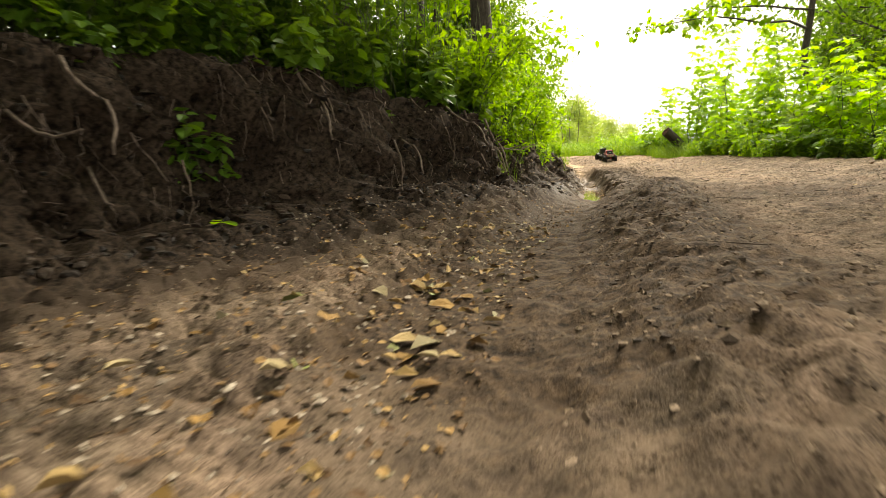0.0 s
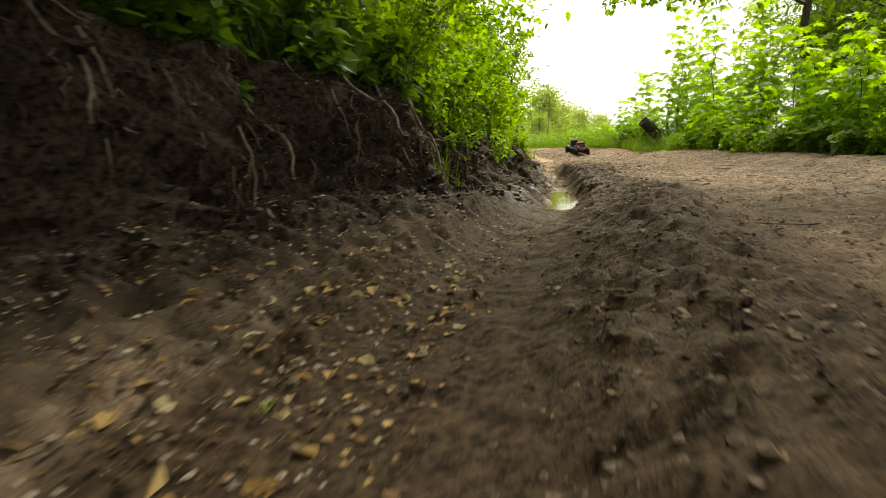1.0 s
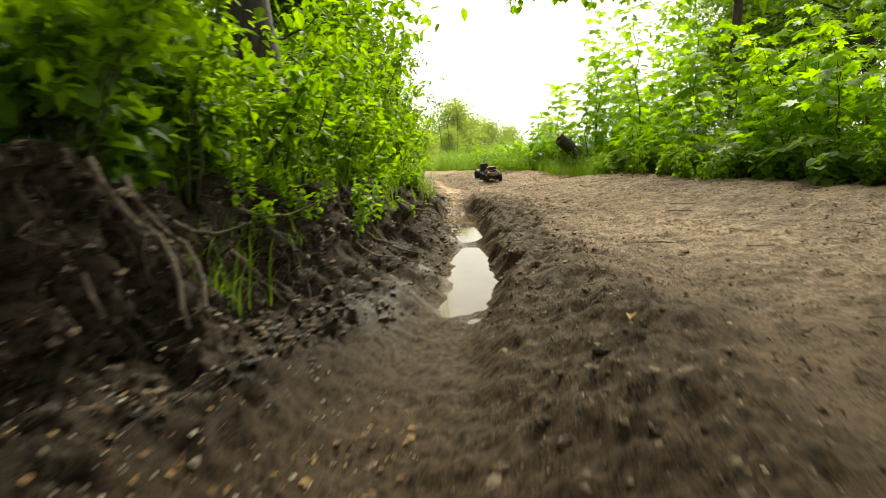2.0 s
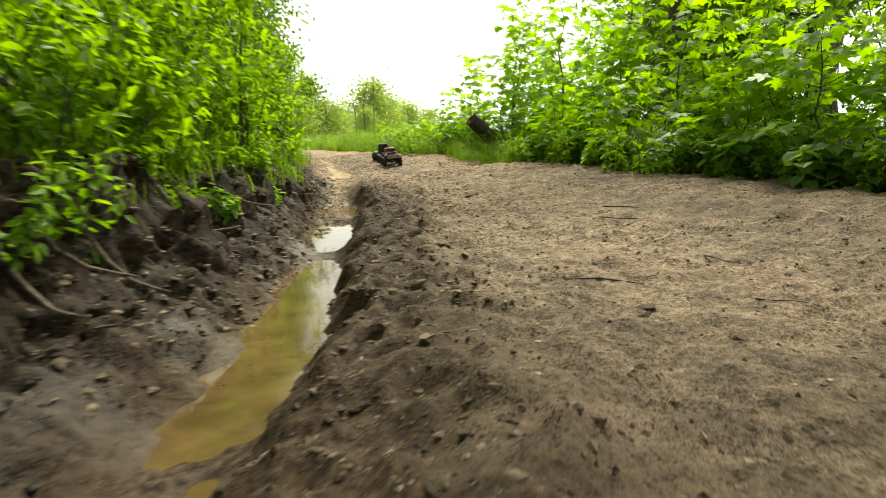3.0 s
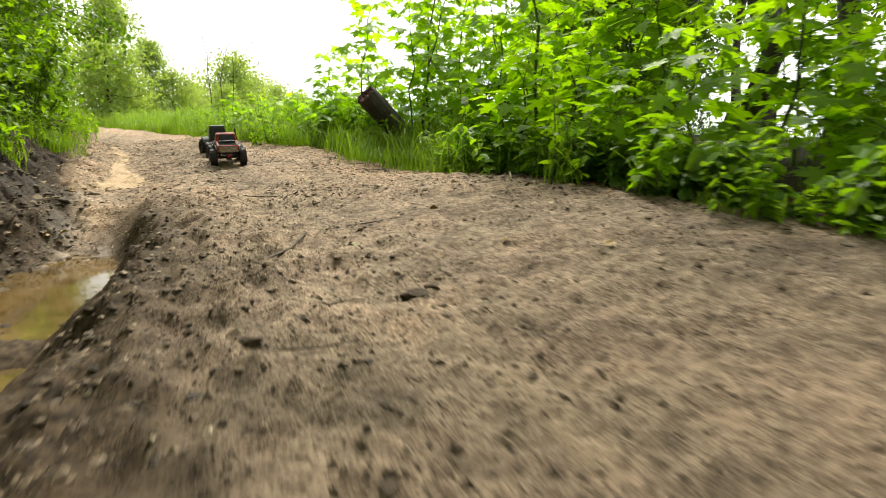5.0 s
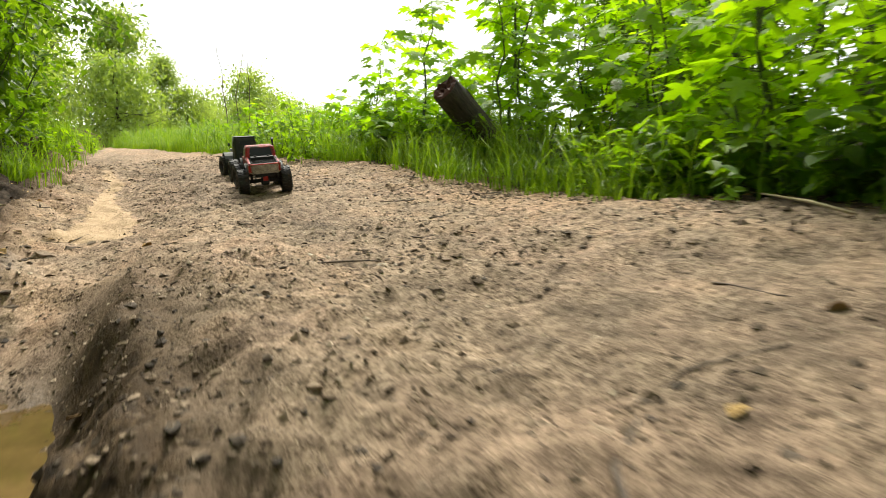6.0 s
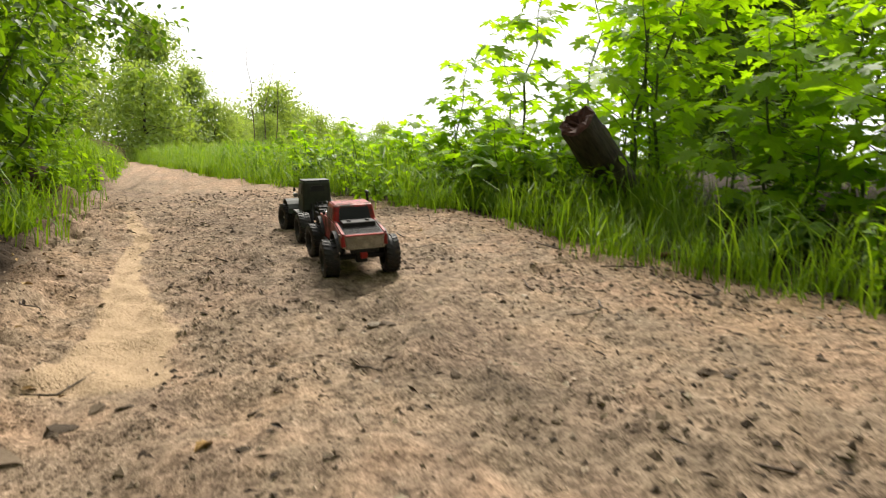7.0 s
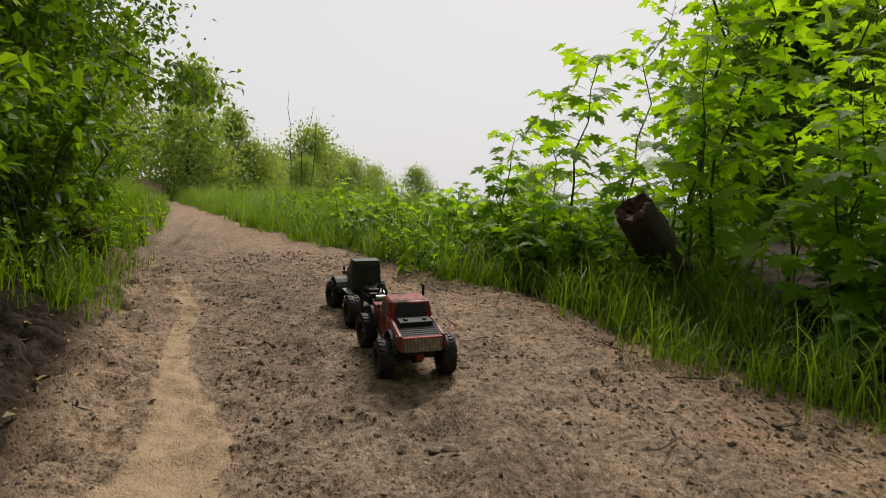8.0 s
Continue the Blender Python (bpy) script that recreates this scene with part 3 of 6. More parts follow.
def make_maple(r, h, low=0.15, airy=1.0):
    """Young maple: a thin leader with opposite shoots that carry pairs of long-stalked lobed leaves."""
    pts = stem_points(r, h, 0.1, 8)
    stems = [tube_arrays(pts, np.linspace(0.005 + 0.0042 * h, 0.002, 8), 6)]
    at, head, size, stalks = [], [], [], []

    def leaf(base, angle, stalk, big):
        tip = base + np.array([math.cos(angle) * stalk, math.sin(angle) * stalk, stalk * r.uniform(0.1, 0.5)])
        stalks.append(ribbon(base, tip, 0.001))
        at.append(tip)
        head.append(angle - math.pi / 2)
        size.append(big)

    turn = r.uniform(0, math.pi)
    for t in np.arange(low, 1.0, 0.115 * airy / h):
        base = along(pts, t)
        turn += math.pi / 2 + r.normal(0, 0.25)
        for k in range(2):
            a = turn + math.pi * k + r.normal(0, 0.2)
            reach = r.uniform(0.1, 0.36) * (1.12 - 0.75 * t) * min(1.3, 0.45 + 0.6 * h)
            tip = base + np.array([math.cos(a), math.sin(a), r.uniform(0.25, 0.75)]) * reach
            stalks.append(tube_arrays([base, tip], [0.003, 0.0016], 3))
            for s in (0.5, 0.8) if reach > 0.12 else (0.7,):
                for side in (-1, 1):
                    leaf(base + (tip - base) * s, a + side * r.uniform(0.8, 1.5), r.uniform(0.03, 0.07), r.uniform(0.075, 0.125))
            leaf(tip, a + r.normal(0, 0.3), r.uniform(0.02, 0.06), r.uniform(0.085, 0.15))
    for k in range(3):
        leaf(pts[-1], turn + 2.1 * k, 0.04, r.uniform(0.06, 0.1))
    n = len(at)
    leaves = scatter_leaves(MAPLE_V, MAPLE_F, np.array(at), np.array(head), r.normal(0.42, 0.3, n), r.normal(0, 0.25, n), np.array(size))
    top = plant("maple_sapling", leaves, MAPLE, stems, STEM, "young maple sapling with bright green lobed leaves on a thin stem", "sapling")
    tagged(add("stalk", np_mesh("stalk", *join_arrays(stalks)), STEM, top), kind="stuff")
    return top


def make_shrub(r, h, spread, count, size, mat, label):
    stems, at = [], []
    for _ in range(r.integers(5, 9)):
        foot = np.array([*r.normal(0, 0.06, 2), 0])
        pts = stem_points(r, h * r.uniform(0.6, 1.0), r.uniform(0.2, 0.75) * spread / h, 6, foot)
        stems.append(tube_arrays(pts, np.linspace(0.008, 0.002, 6), 5))
        for _ in range(count // 40):
            b = along(pts, r.uniform(0.15, 1.0) ** 0.8)
            a = r.uniform(0, 2 * math.pi)
            reach = r.uniform(0.03, 0.4) * spread
            tip = b + [math.cos(a) * reach, math.sin(a) * reach, r.uniform(-0.25, 0.5) * reach]
            for k in range(7):
                at.append(b + (tip - b) * (k + 1) / 7 + r.normal(0, 0.018, 3))
    at = np.array(at)
    at[:, 2] = np.maximum(at[:, 2], 0.03)
    n = len(at)
    leaves = scatter_leaves(OVAL, OVAL_F, at, r.uniform(0, 2 * math.pi, n), r.normal(0.35, 0.45, n), r.normal(0, 0.4, n), r.uniform(0.6, 1.3, n) * size)
    return plant("shrub", leaves, mat, stems, STEM, label, "shrub")


def make_herb(r, h, mat, label, sizes=(0.032, 0.078), shape=OVAL):
    stems, at, head = [], [], []
    for _ in range(r.integers(5, 9)):
        foot = np.array([*r.normal(0, 0.09, 2), 0])
        hh = h * r.uniform(0.6, 1.1)
        pts = stem_points(r, hh, 0.2, 5, foot)
        stems.append(tube_arrays(pts, np.linspace(0.004, 0.0015, 5), 4))
        for t in np.arange(0.2, 1.01, 0.13):
            a0 = r.uniform(0, math.pi)
            for k in range(3):
                at.append(along(pts, min(t, 1)) + r.normal(0, 0.012, 3))
                head.append(a0 + k * 2.1)
    n = len(at)
    leaves = scatter_leaves(shape, OVAL_F, np.array(at), np.array(head), r.normal(0.3, 0.3, n), r.normal(0, 0.3, n), r.uniform(*sizes, n))
    return plant("wild_herb", leaves, mat, stems, STEM, label, "wild plant")


def make_tuft(r, h, blades):
    pieces = []
    n = 5
    for _ in range(blades):
        a, lean, hh = r.uniform(0, 2 * math.pi), r.uniform(0.2, 1.0), h * r.uniform(0.5, 1.1)
        w = r.uniform(0.0013, 0.0038)
        foot = np.array([*r.normal(0, 0.06, 2), -0.01])
        d = np.array([math.cos(a), math.sin(a), 0])
        s = np.array([-d[1], d[0], 0])
        t = np.linspace(0, 1, n)[:, None]
        line = foot + t * [0, 0, hh] * (1 - 0.25 * lean * t) + (t**2.2) * d * lean * hh - (t**4) * [0, 0, hh * lean * 0.3]
        wide = w * (1.05 - t**2)
        v = np.concatenate([line - s * wide, line + s * wide])
        f = np.array([(i, n + i, n + i + 1, i + 1) for i in range(n - 1)])
        pieces.append((v, f))
    return join_arrays(pieces)


def limb(r, start, way, length, radius, n=6):
    pts = [np.array(start, float)]
    way = np.array(way, float)
    for _ in range(n - 1):
        way = way + r.normal(0, 0.16, 3) + [0, 0, 0.03]
        way /= np.linalg.norm(way)
        pts.append(pts[-1] + way * length / (n - 1))
    return np.array(pts), tube_arrays(pts, np.linspace(radius, radius * 0.25, n), 6 if n > 4 else 4)


def make_tree(r, height, trunk_r, crown_from, crown_r, clumps, per_clump, size, leaf_mat, bark, label, category="tree", lean=0.06, template=OVAL, tf=OVAL_F, droop=0.0, clump_r=0.22, fill=0.0):
    """Tapered trunk, limbs that fork, and a ragged crown of many small leaves."""
    pts = stem_points(r, height, lean, 9)
    rad = trunk_r * np.linspace(1, 0.15, 9)
    rad[0] *= 1.35
    top = new(category)
    add("trunk", np_mesh("trunk", *tube_arrays(pts, rad, 10), True), bark, top)
    wood, tips = [], []
    for _ in range(16):
        t = r.uniform(crown_from / height, 0.97)
        b = along(pts, t)
        a = r.uniform(0, 2 * math.pi)
        length = crown_r * (1.1 - 0.75 * max(0, (t - 0.45) / 0.55)) * r.uniform(0.55, 1.1)
        lp, arr = limb(r, b, (math.cos(a), math.sin(a), r.uniform(0.0, 0.6) - droop), length, trunk_r * 0.28 * (1.1 - t))
        add("limb", np_mesh("limb", *arr, True), bark, top)
        for _ in range(4):
            s = r.uniform(0.35, 1)
            a2 = a + r.normal(0, 0.8)
            lp2, arr2 = limb(r, along(lp, s), (math.cos(a2), math.sin(a2), r.uniform(-0.3, 0.4) - droop), length * 0.45, trunk_r * 0.1, 4)
            wood.append(arr2)
            tips += [along(lp2, u) for u in (0.45, 0.75, 1.0)]
        tips += [along(lp, u) for u in (0.35, 0.55, 0.75, 1.0)]
    tagged(add("twig", np_mesh("twig", *join_arrays(wood), True), bark, top), kind="stuff")
    tips = np.array(tips)
    pick = tips[r.integers(0, len(tips), clumps)] + r.normal(0, 0.05 * crown_r, (clumps, 3))
    inner = r.random(clumps) < fill
    up = r.uniform(0.02, 0.98, clumps)
    out, a = crown_r * 0.75 * np.sqrt(r.random(clumps)) * np.minimum(1, 2.2 * (1.02 - up)), r.uniform(0, 2 * math.pi, clumps)
    core = np.stack([out * np.cos(a), out * np.sin(a), up * height], 1) + [along(pts, u) * [1, 1, 0] for u in up]
    pick = np.where(inner[:, None], core, pick)
    at = np.repeat(pick, per_clump, 0) + r.normal(0, 1, (clumps * per_clump, 3)) * [clump_r, clump_r, clump_r * 0.7]
    n = len(at)
    leaves = scatter_leaves(template, tf, at, r.uniform(0, 2 * math.pi, n), r.normal(0.5, 0.5, n), r.normal(0, 0.5, n), r.uniform(0.65, 1.3, n) * size)
    add("crown", np_mesh("crown", *leaves), leaf_mat, top)
    return tagged(top, label, category)


def on_ground(x, y, turn=0.0, scale=1.0, sink=0.01, tip=(0, 0)):
    z = float(ground_z(np.array([x]), np.array([y]))[0]) - sink
    return pose(x, y, z, tip[0], tip[1], turn) @ Matrix.Diagonal((scale, scale, scale, 1))


def place(kinds, spots, r, group, scales=(0.8, 1.2), tilt=6, tall_kind=False):
    """The first spots take the built plants themselves, the rest are copies. Tall kinds leave the log's clearing free."""
    used = set()
    for x, y in spots:
        if tall_kind and -0.35 < (x - 3.46) * 0.8 - (y - 13.08) * 0.6 < 0.75 and 11.3 < y < 13.15:
            continue
        k = kinds[r.integers(0, len(kinds))]
        s = r.uniform(*scales)
        m = on_ground(x, y, r.uniform(0, 360), s, 0.01, tuple(r.normal(0, tilt, 2)))
        if k.name in used:
            ob = copy_thing(k, m)
        else:
            used.add(k.name)
            ob = k
        ob.matrix_basis = m
        tagged(ob, group=group)
    for k in kinds:
        if k.name not in used:
            for o in (*k.children_recursive, k):
                bpy.data.objects.remove(o)


r_plant = np.random.default_rng(21)

# right verge: maple saplings, shrubs, herbs
maples = [make_maple(r_plant, h, low, airy) for h, low, airy in ((0.55, 0.2, 1.0), (0.8, 0.15, 1.0), (1.05, 0.15, 1.0), (1.35, 0.2, 1.0), (1.7, 0.25, 1.05), (2.1, 0.3, 1.1), (2.4, 0.25, 1.15))]
maple_group = "maple saplings along the verge"
low_spots, mid_spots, tall_spots = [], [], []
for y in np.arange(3.0, 13.4, 0.24):
    e = float(edge_x(y))
    near_log = 11.4 < y < 13.0
    low_spots.append((e + r_plant.uniform(0.3, 0.75) + (0.6 if near_log else 0), float(y + r_plant.uniform(-0.1, 0.1))))
    mid_spots.append((e + r_plant.uniform(0.6, 1.5), float(y + r_plant.uniform(-0.1, 0.1))))
    if y < 12.2 and r_plant.random() < 0.42:
        tall_spots.append((e + r_plant.uniform(1.1, 2.8), float(y + r_plant.uniform(-0.1, 0.1))))
place(maples[0:2], low_spots, r_plant, maple_group, (0.8, 1.15), 6, True)
for y in np.arange(13.3, 16.6, 0.14):
    spot = on_ground(float(edge_x(y)) + r_plant.uniform(0.45, 1.7), float(y), r_plant.uniform(0, 360), r_plant.uniform(0.6, 1.0))
    tagged(copy_thing(maples[r_plant.integers(0, 2)], spot), group=maple_group)
place(maples[2:4], mid_spots, r_plant, maple_group, (0.8, 1.1), 5, True)
place(maples[4:6], tall_spots, r_plant, maple_group, (0.85, 1.1), 4, True)
maples[6].matrix_basis = on_ground(4.2, 13.55, 40.0)
tagged(maples[6], group=maple_group)
for x, y, k, s in ((4.95, 14.25, 6, 0.95), (5.4, 13.5, 6, 1.0), (4.75, 14.9, 6, 0.85), (5.7, 12.8, 6, 1.0), (6.0, 13.8, 6, 1.05), (3.66, 14.05, 3, 0.95), (4.12, 13.3, 4, 0.95), (4.75, 13.3, 3, 1.0), (5.0, 12.7, 3, 1.1), (4.6, 14.2, 3, 1.0), (3.95, 11.1, 5, 1.0), (4.55, 11.0, 5, 1.0), (3.45, 14.6, 2, 0.9), (4.1, 14.9, 3, 0.85), (4.9, 12.2, 4, 0.95), (4.45, 12.75, 2, 0.95), (3.4, 13.75, 1, 0.9), (3.85, 13.6, 1, 1.0), (4.5, 13.75, 2, 1.0)):
    tagged(copy_thing(maples[k], on_ground(x, y, r_plant.uniform(0, 360), s)), group=maple_group)

shrub_label = "dense leafy green shrub at the edge of the track"
shrubs = [make_shrub(r_plant, h, s, 620, 0.062, LEAF, shrub_label) for h, s in ((0.8, 0.6), (1.0, 0.7), (1.25, 0.7))]
spots = []
for y in np.arange(2.5, 12.0, 0.7):
    for lo, hi in ((1.0, 2.6),):
        spots.append((float(edge_x(y) + r_plant.uniform(lo, hi)), float(y + r_plant.uniform(-0.2, 0.2))))
place(shrubs, spots, r_plant, "shrubs along the verge", (0.5, 0.8), 6, True)

for x, y, k, s in ((3.5, 14.2, 0, 0.85), (3.2, 14.7, 0, 0.7), (3.95, 14.0, 1, 0.8), (3.75, 14.7, 1, 0.75), (4.3, 14.4, 1, 0.8), (2.95, 15.2, 0, 0.65), (3.3, 13.95, 0, 0.6), (4.7, 13.9, 1, 0.8)):
    tagged(copy_thing(shrubs[k], on_ground(x, y, r_plant.uniform(0, 360), s)), group="shrubs along the verge")

herb_label = "low leafy wild plant at the edge of the track"
herbs = [make_herb(r_plant, h, LEAF, herb_label) for h in (0.25, 0.35, 0.45)]
spots = []
for y in np.arange(3.5, 20.0, 0.22):
    spots.append((float(edge_x(y) + r_plant.uniform(0.0, 0.5 if y < 11 else 1.6)), float(y)))
place(herbs, spots, r_plant, "wild plants along the verge", (0.6, 1.2), 6, True)
broad_oval = OVAL * [1.7, 1, 1]
broad_herbs = [make_herb(r_plant, h, BROAD, "broad-leaved wild plant at the edge of the track", (0.06, 0.11), broad_oval) for h in (0.22, 0.32)]
spots = [(float(edge_x(y) + r_plant.uniform(0.05, 0.35)), float(y)) for y in np.arange(4.0, 11.4, 0.26)]
spots += [(float(edge_x(y) + r_plant.uniform(0.3, 1.2)), float(y)) for y in np.arange(11.4, 16.0, 0.26)]
place(broad_herbs, spots, r_plant, "broad-leaved plants along the verge", (0.7, 1.1), 6, True)

# left: undergrowth on the bank's shelf, bushes towards the bend
shade_label = "leafy undergrowth shrub on the earth bank, shade put into its leaf colour"
# leaves in the shaded colour; the lit bushes further on take LEAF
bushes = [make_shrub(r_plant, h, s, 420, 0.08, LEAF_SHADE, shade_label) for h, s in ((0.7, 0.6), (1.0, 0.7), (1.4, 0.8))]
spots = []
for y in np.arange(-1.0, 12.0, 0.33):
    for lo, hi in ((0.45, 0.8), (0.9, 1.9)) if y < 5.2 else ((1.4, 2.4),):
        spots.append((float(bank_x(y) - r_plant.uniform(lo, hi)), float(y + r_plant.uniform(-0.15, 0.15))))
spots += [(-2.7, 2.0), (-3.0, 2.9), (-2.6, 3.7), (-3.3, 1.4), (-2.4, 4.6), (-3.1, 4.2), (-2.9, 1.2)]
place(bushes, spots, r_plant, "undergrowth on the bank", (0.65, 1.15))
lit = [make_shrub(r_plant, h, s, 560, 0.064, LEAF, "bright leafy bush hanging over the low bank") for h, s in ((0.8, 0.7), (1.3, 0.8), (1.8, 0.9))]
spots = []
for y in np.arange(5.2, 17.0, 0.4):
    for lo, hi in ((0.3, 0.6), (0.7, 1.3)) if y < 11.0 else ((1.0, 1.8),):
        spots.append((float(bank_x(y) - r_plant.uniform(lo, hi)), float(y + r_plant.uniform(-0.15, 0.15))))
place(lit, spots, r_plant, "bushes on the low bank", (0.7, 1.15))
dark_bushes = [make_shrub(r_plant, h, s, 760, 0.052, LEAF_MID, "dark small-leaved bush on the low bank") for h, s in ((1.0, 0.8), (1.5, 0.9), (2.0, 1.0))]
spots = []
for y in np.arange(11.0, 16.6, 0.4):
    for lo, hi in ((0.3, 0.6), (0.9, 1.4)):
        spots.append((float(bank_x(y) - r_plant.uniform(lo, hi)), float(y + r_plant.uniform(-0.15, 0.15))))
place(dark_bushes, spots, r_plant, "dark bushes on the low bank", (0.7, 1.1))
hazels = [make_shrub(r_plant, h, 0.6, 300, 0.085, LEAF_DARK, "large-leaved bush on the low bank, shade put into its leaf colour") for h in (0.7, 1.0)]
place(hazels, [(0.75, 12.75), (0.62, 13.15), (0.85, 13.45), (0.45, 12.5), (0.4, 13.6), (0.7, 12.2), (0.5, 11.7)], r_plant, "large-leaved bushes on the low bank", (0.8, 1.05))
lit_herbs = [make_herb(r_plant, h, LEAF, "leafy wild plant on the low bank") for h in (0.2, 0.3, 0.4)]
spots = []
for y in np.arange(5.6, 17.5, 0.22):
    spots.append((float(bank_x(y) - (0.05 if y > 13 else 0.32) - abs(r_plant.normal(0, 0.3))), float(y)))
for y in np.arange(5.8, 11.6, 0.24):
    spots.append((float(bank_x(y) - r_plant.uniform(0.12, 0.34)), float(y)))
place(lit_herbs, spots, r_plant, "wild plants on the low bank", (0.4, 0.9), 14)
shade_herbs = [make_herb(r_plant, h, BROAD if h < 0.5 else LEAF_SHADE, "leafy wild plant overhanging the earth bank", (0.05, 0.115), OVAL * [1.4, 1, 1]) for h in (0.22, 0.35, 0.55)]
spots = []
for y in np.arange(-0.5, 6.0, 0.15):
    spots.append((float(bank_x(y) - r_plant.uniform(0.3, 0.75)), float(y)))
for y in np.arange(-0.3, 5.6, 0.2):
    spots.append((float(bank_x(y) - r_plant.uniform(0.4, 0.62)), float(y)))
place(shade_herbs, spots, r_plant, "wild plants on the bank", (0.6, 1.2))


def build_reeds():
    """Thin upright stalks that stand close together on the bank's shelf."""
    r = np.random.default_rng(31)
    pieces = []
    for _ in range(520):
        y = r.uniform(0.3, 6.4)
        x = float(bank_x(y)) - 0.5 - abs(r.normal(0, 0.45))
        z = float(ground_z(np.array([x]), np.array([y]), False)[0])
        h = r.uniform(0.5, 1.3)
        pts = stem_points(r, h, r.uniform(0.0, 0.12), 4, (x, y, z - 0.02))
        pieces.append(tube_arrays(pts, np.linspace(r.uniform(0.0025, 0.005), 0.0015, 4), 4))
    ob = add("reed_stalks", np_mesh("reed_stalks", *join_arrays(pieces), True), STEM)
    tagged(ob, "thin upright green stalks standing close together on the bank", "reeds", kind="stuff")


build_reeds()

# trees
tree_label = "leafy broad-leaved tree with a dark trunk overhanging the bank"
big = [
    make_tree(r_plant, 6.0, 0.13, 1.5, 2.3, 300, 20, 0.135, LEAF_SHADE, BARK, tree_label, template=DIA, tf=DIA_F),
    make_tree(r_plant, 5.2, 0.10, 1.0, 1.9, 330, 20, 0.115, LEAF, BARK, tree_label),
]
# canopy above the view, added to shade bank and track
tall_label = "tall leafy tree whose unseen crown is added to shade the track"
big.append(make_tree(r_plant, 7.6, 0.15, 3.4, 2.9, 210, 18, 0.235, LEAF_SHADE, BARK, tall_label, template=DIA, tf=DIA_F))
big.append(make_tree(r_plant, 5.0, 0.09, 2.2, 2.3, 240, 13, 0.125, MAPLE, BARK, tree_label, template=MAPLE_V, tf=MAPLE_F))
big.append(make_tree(r_plant, 4.6, 0.08, 0.5, 1.8, 480, 24, 0.095, LEAF_MID, BARK, tree_label, clump_r=0.24, template=DIA * [1.2, 1, 1], tf=DIA_F))
big.append(make_tree(np.random.default_rng(41), 3.4, 0.07, 0.4, 1.25, 900, 34, 0.066, LEAF_DARK, BARK, tree_label, clump_r=0.15, template=DIA * [1.25, 1, 1], tf=DIA_F, fill=0.68))
big.append(make_tree(np.random.default_rng(42), 5.2, 0.09, 2.1, 1.8, 420, 22, 0.085, LEAF_DARK, BARK, tree_label, clump_r=0.22, template=DIA * [1.2, 1, 1], tf=DIA_F))
# kind 2 entries are the added shade trees, some behind the camera
tall_trees = [(13.0, 17.5, 6, 1.2), (0.0, 14.2, 5, 0.95), (-0.45, 13.1, 5, 1.0), (-0.3, 15.9, 5, 0.95), (-1.1, 12.4, 4, 0.9), (-1.0, 15.3, 4, 0.95), (5.4, 1.4, 2, 0.95), (5.3, 4.4, 2, 0.9), (4.8, 6.2, 2, 1.0), (5.9, -1.8, 2, 1.0), (-3.2, 3.0, 2, 0.95), (-3.6, 7.4, 2, 0.95), (0.4, -3.2, 2, 0.9), (-1.7, 1.0, 2, 1.0), (-1.9, 5.0, 2, 1.0), (0.0, 7.2, 2, 0.95), (-1.85, 3.7, 2, 1.0), (5.8, 2.6, 2, 1.0), (2.6, -4.0, 2, 1.0)]
left_trees = [(-1.75, 4.4, 0, 1.0), (-1.6, 6.6, 1, 1.0), (-2.3, 2.2, 0, 0.9), (-1.0, 9.0, 1, 0.9), (-2.2, 13.4, 1, 0.95), (-2.4, 10.8, 0, 1.0), (-2.6, -0.8, 1, 1.0), (-3.4, 5.2, 0, 1.0), (-3.0, 0.6, 0, 0.95)]
right_trees = [(12.1, 15.9, 0, 1.5), (11.9, 20.0, 5, 1.5), (9.9, 18.4, 5, 1.2), (7.4, 11.4, 0, 0.9), (8.6, 9.8, 3, 1.0), (8.2, 6.6, 0, 0.9), (14.0, 21.0, 5, 1.6), (6.9, 4.4, 1, 0.9)]
fresh = set()
for x, y, k, s in left_trees + right_trees + tall_trees:
    m = on_ground(x, y, r_plant.uniform(0, 360), s, 0.03)
    if k in fresh:
        ob = copy_thing(big[k], m)
    else:
        fresh.add(k)
        ob = big[k]
    ob.matrix_basis = m
    tagged(ob, tall_label if k == 2 else tree_label if x < 2 else "leafy broad-leaved tree behind the verge", group="trees beside the track")


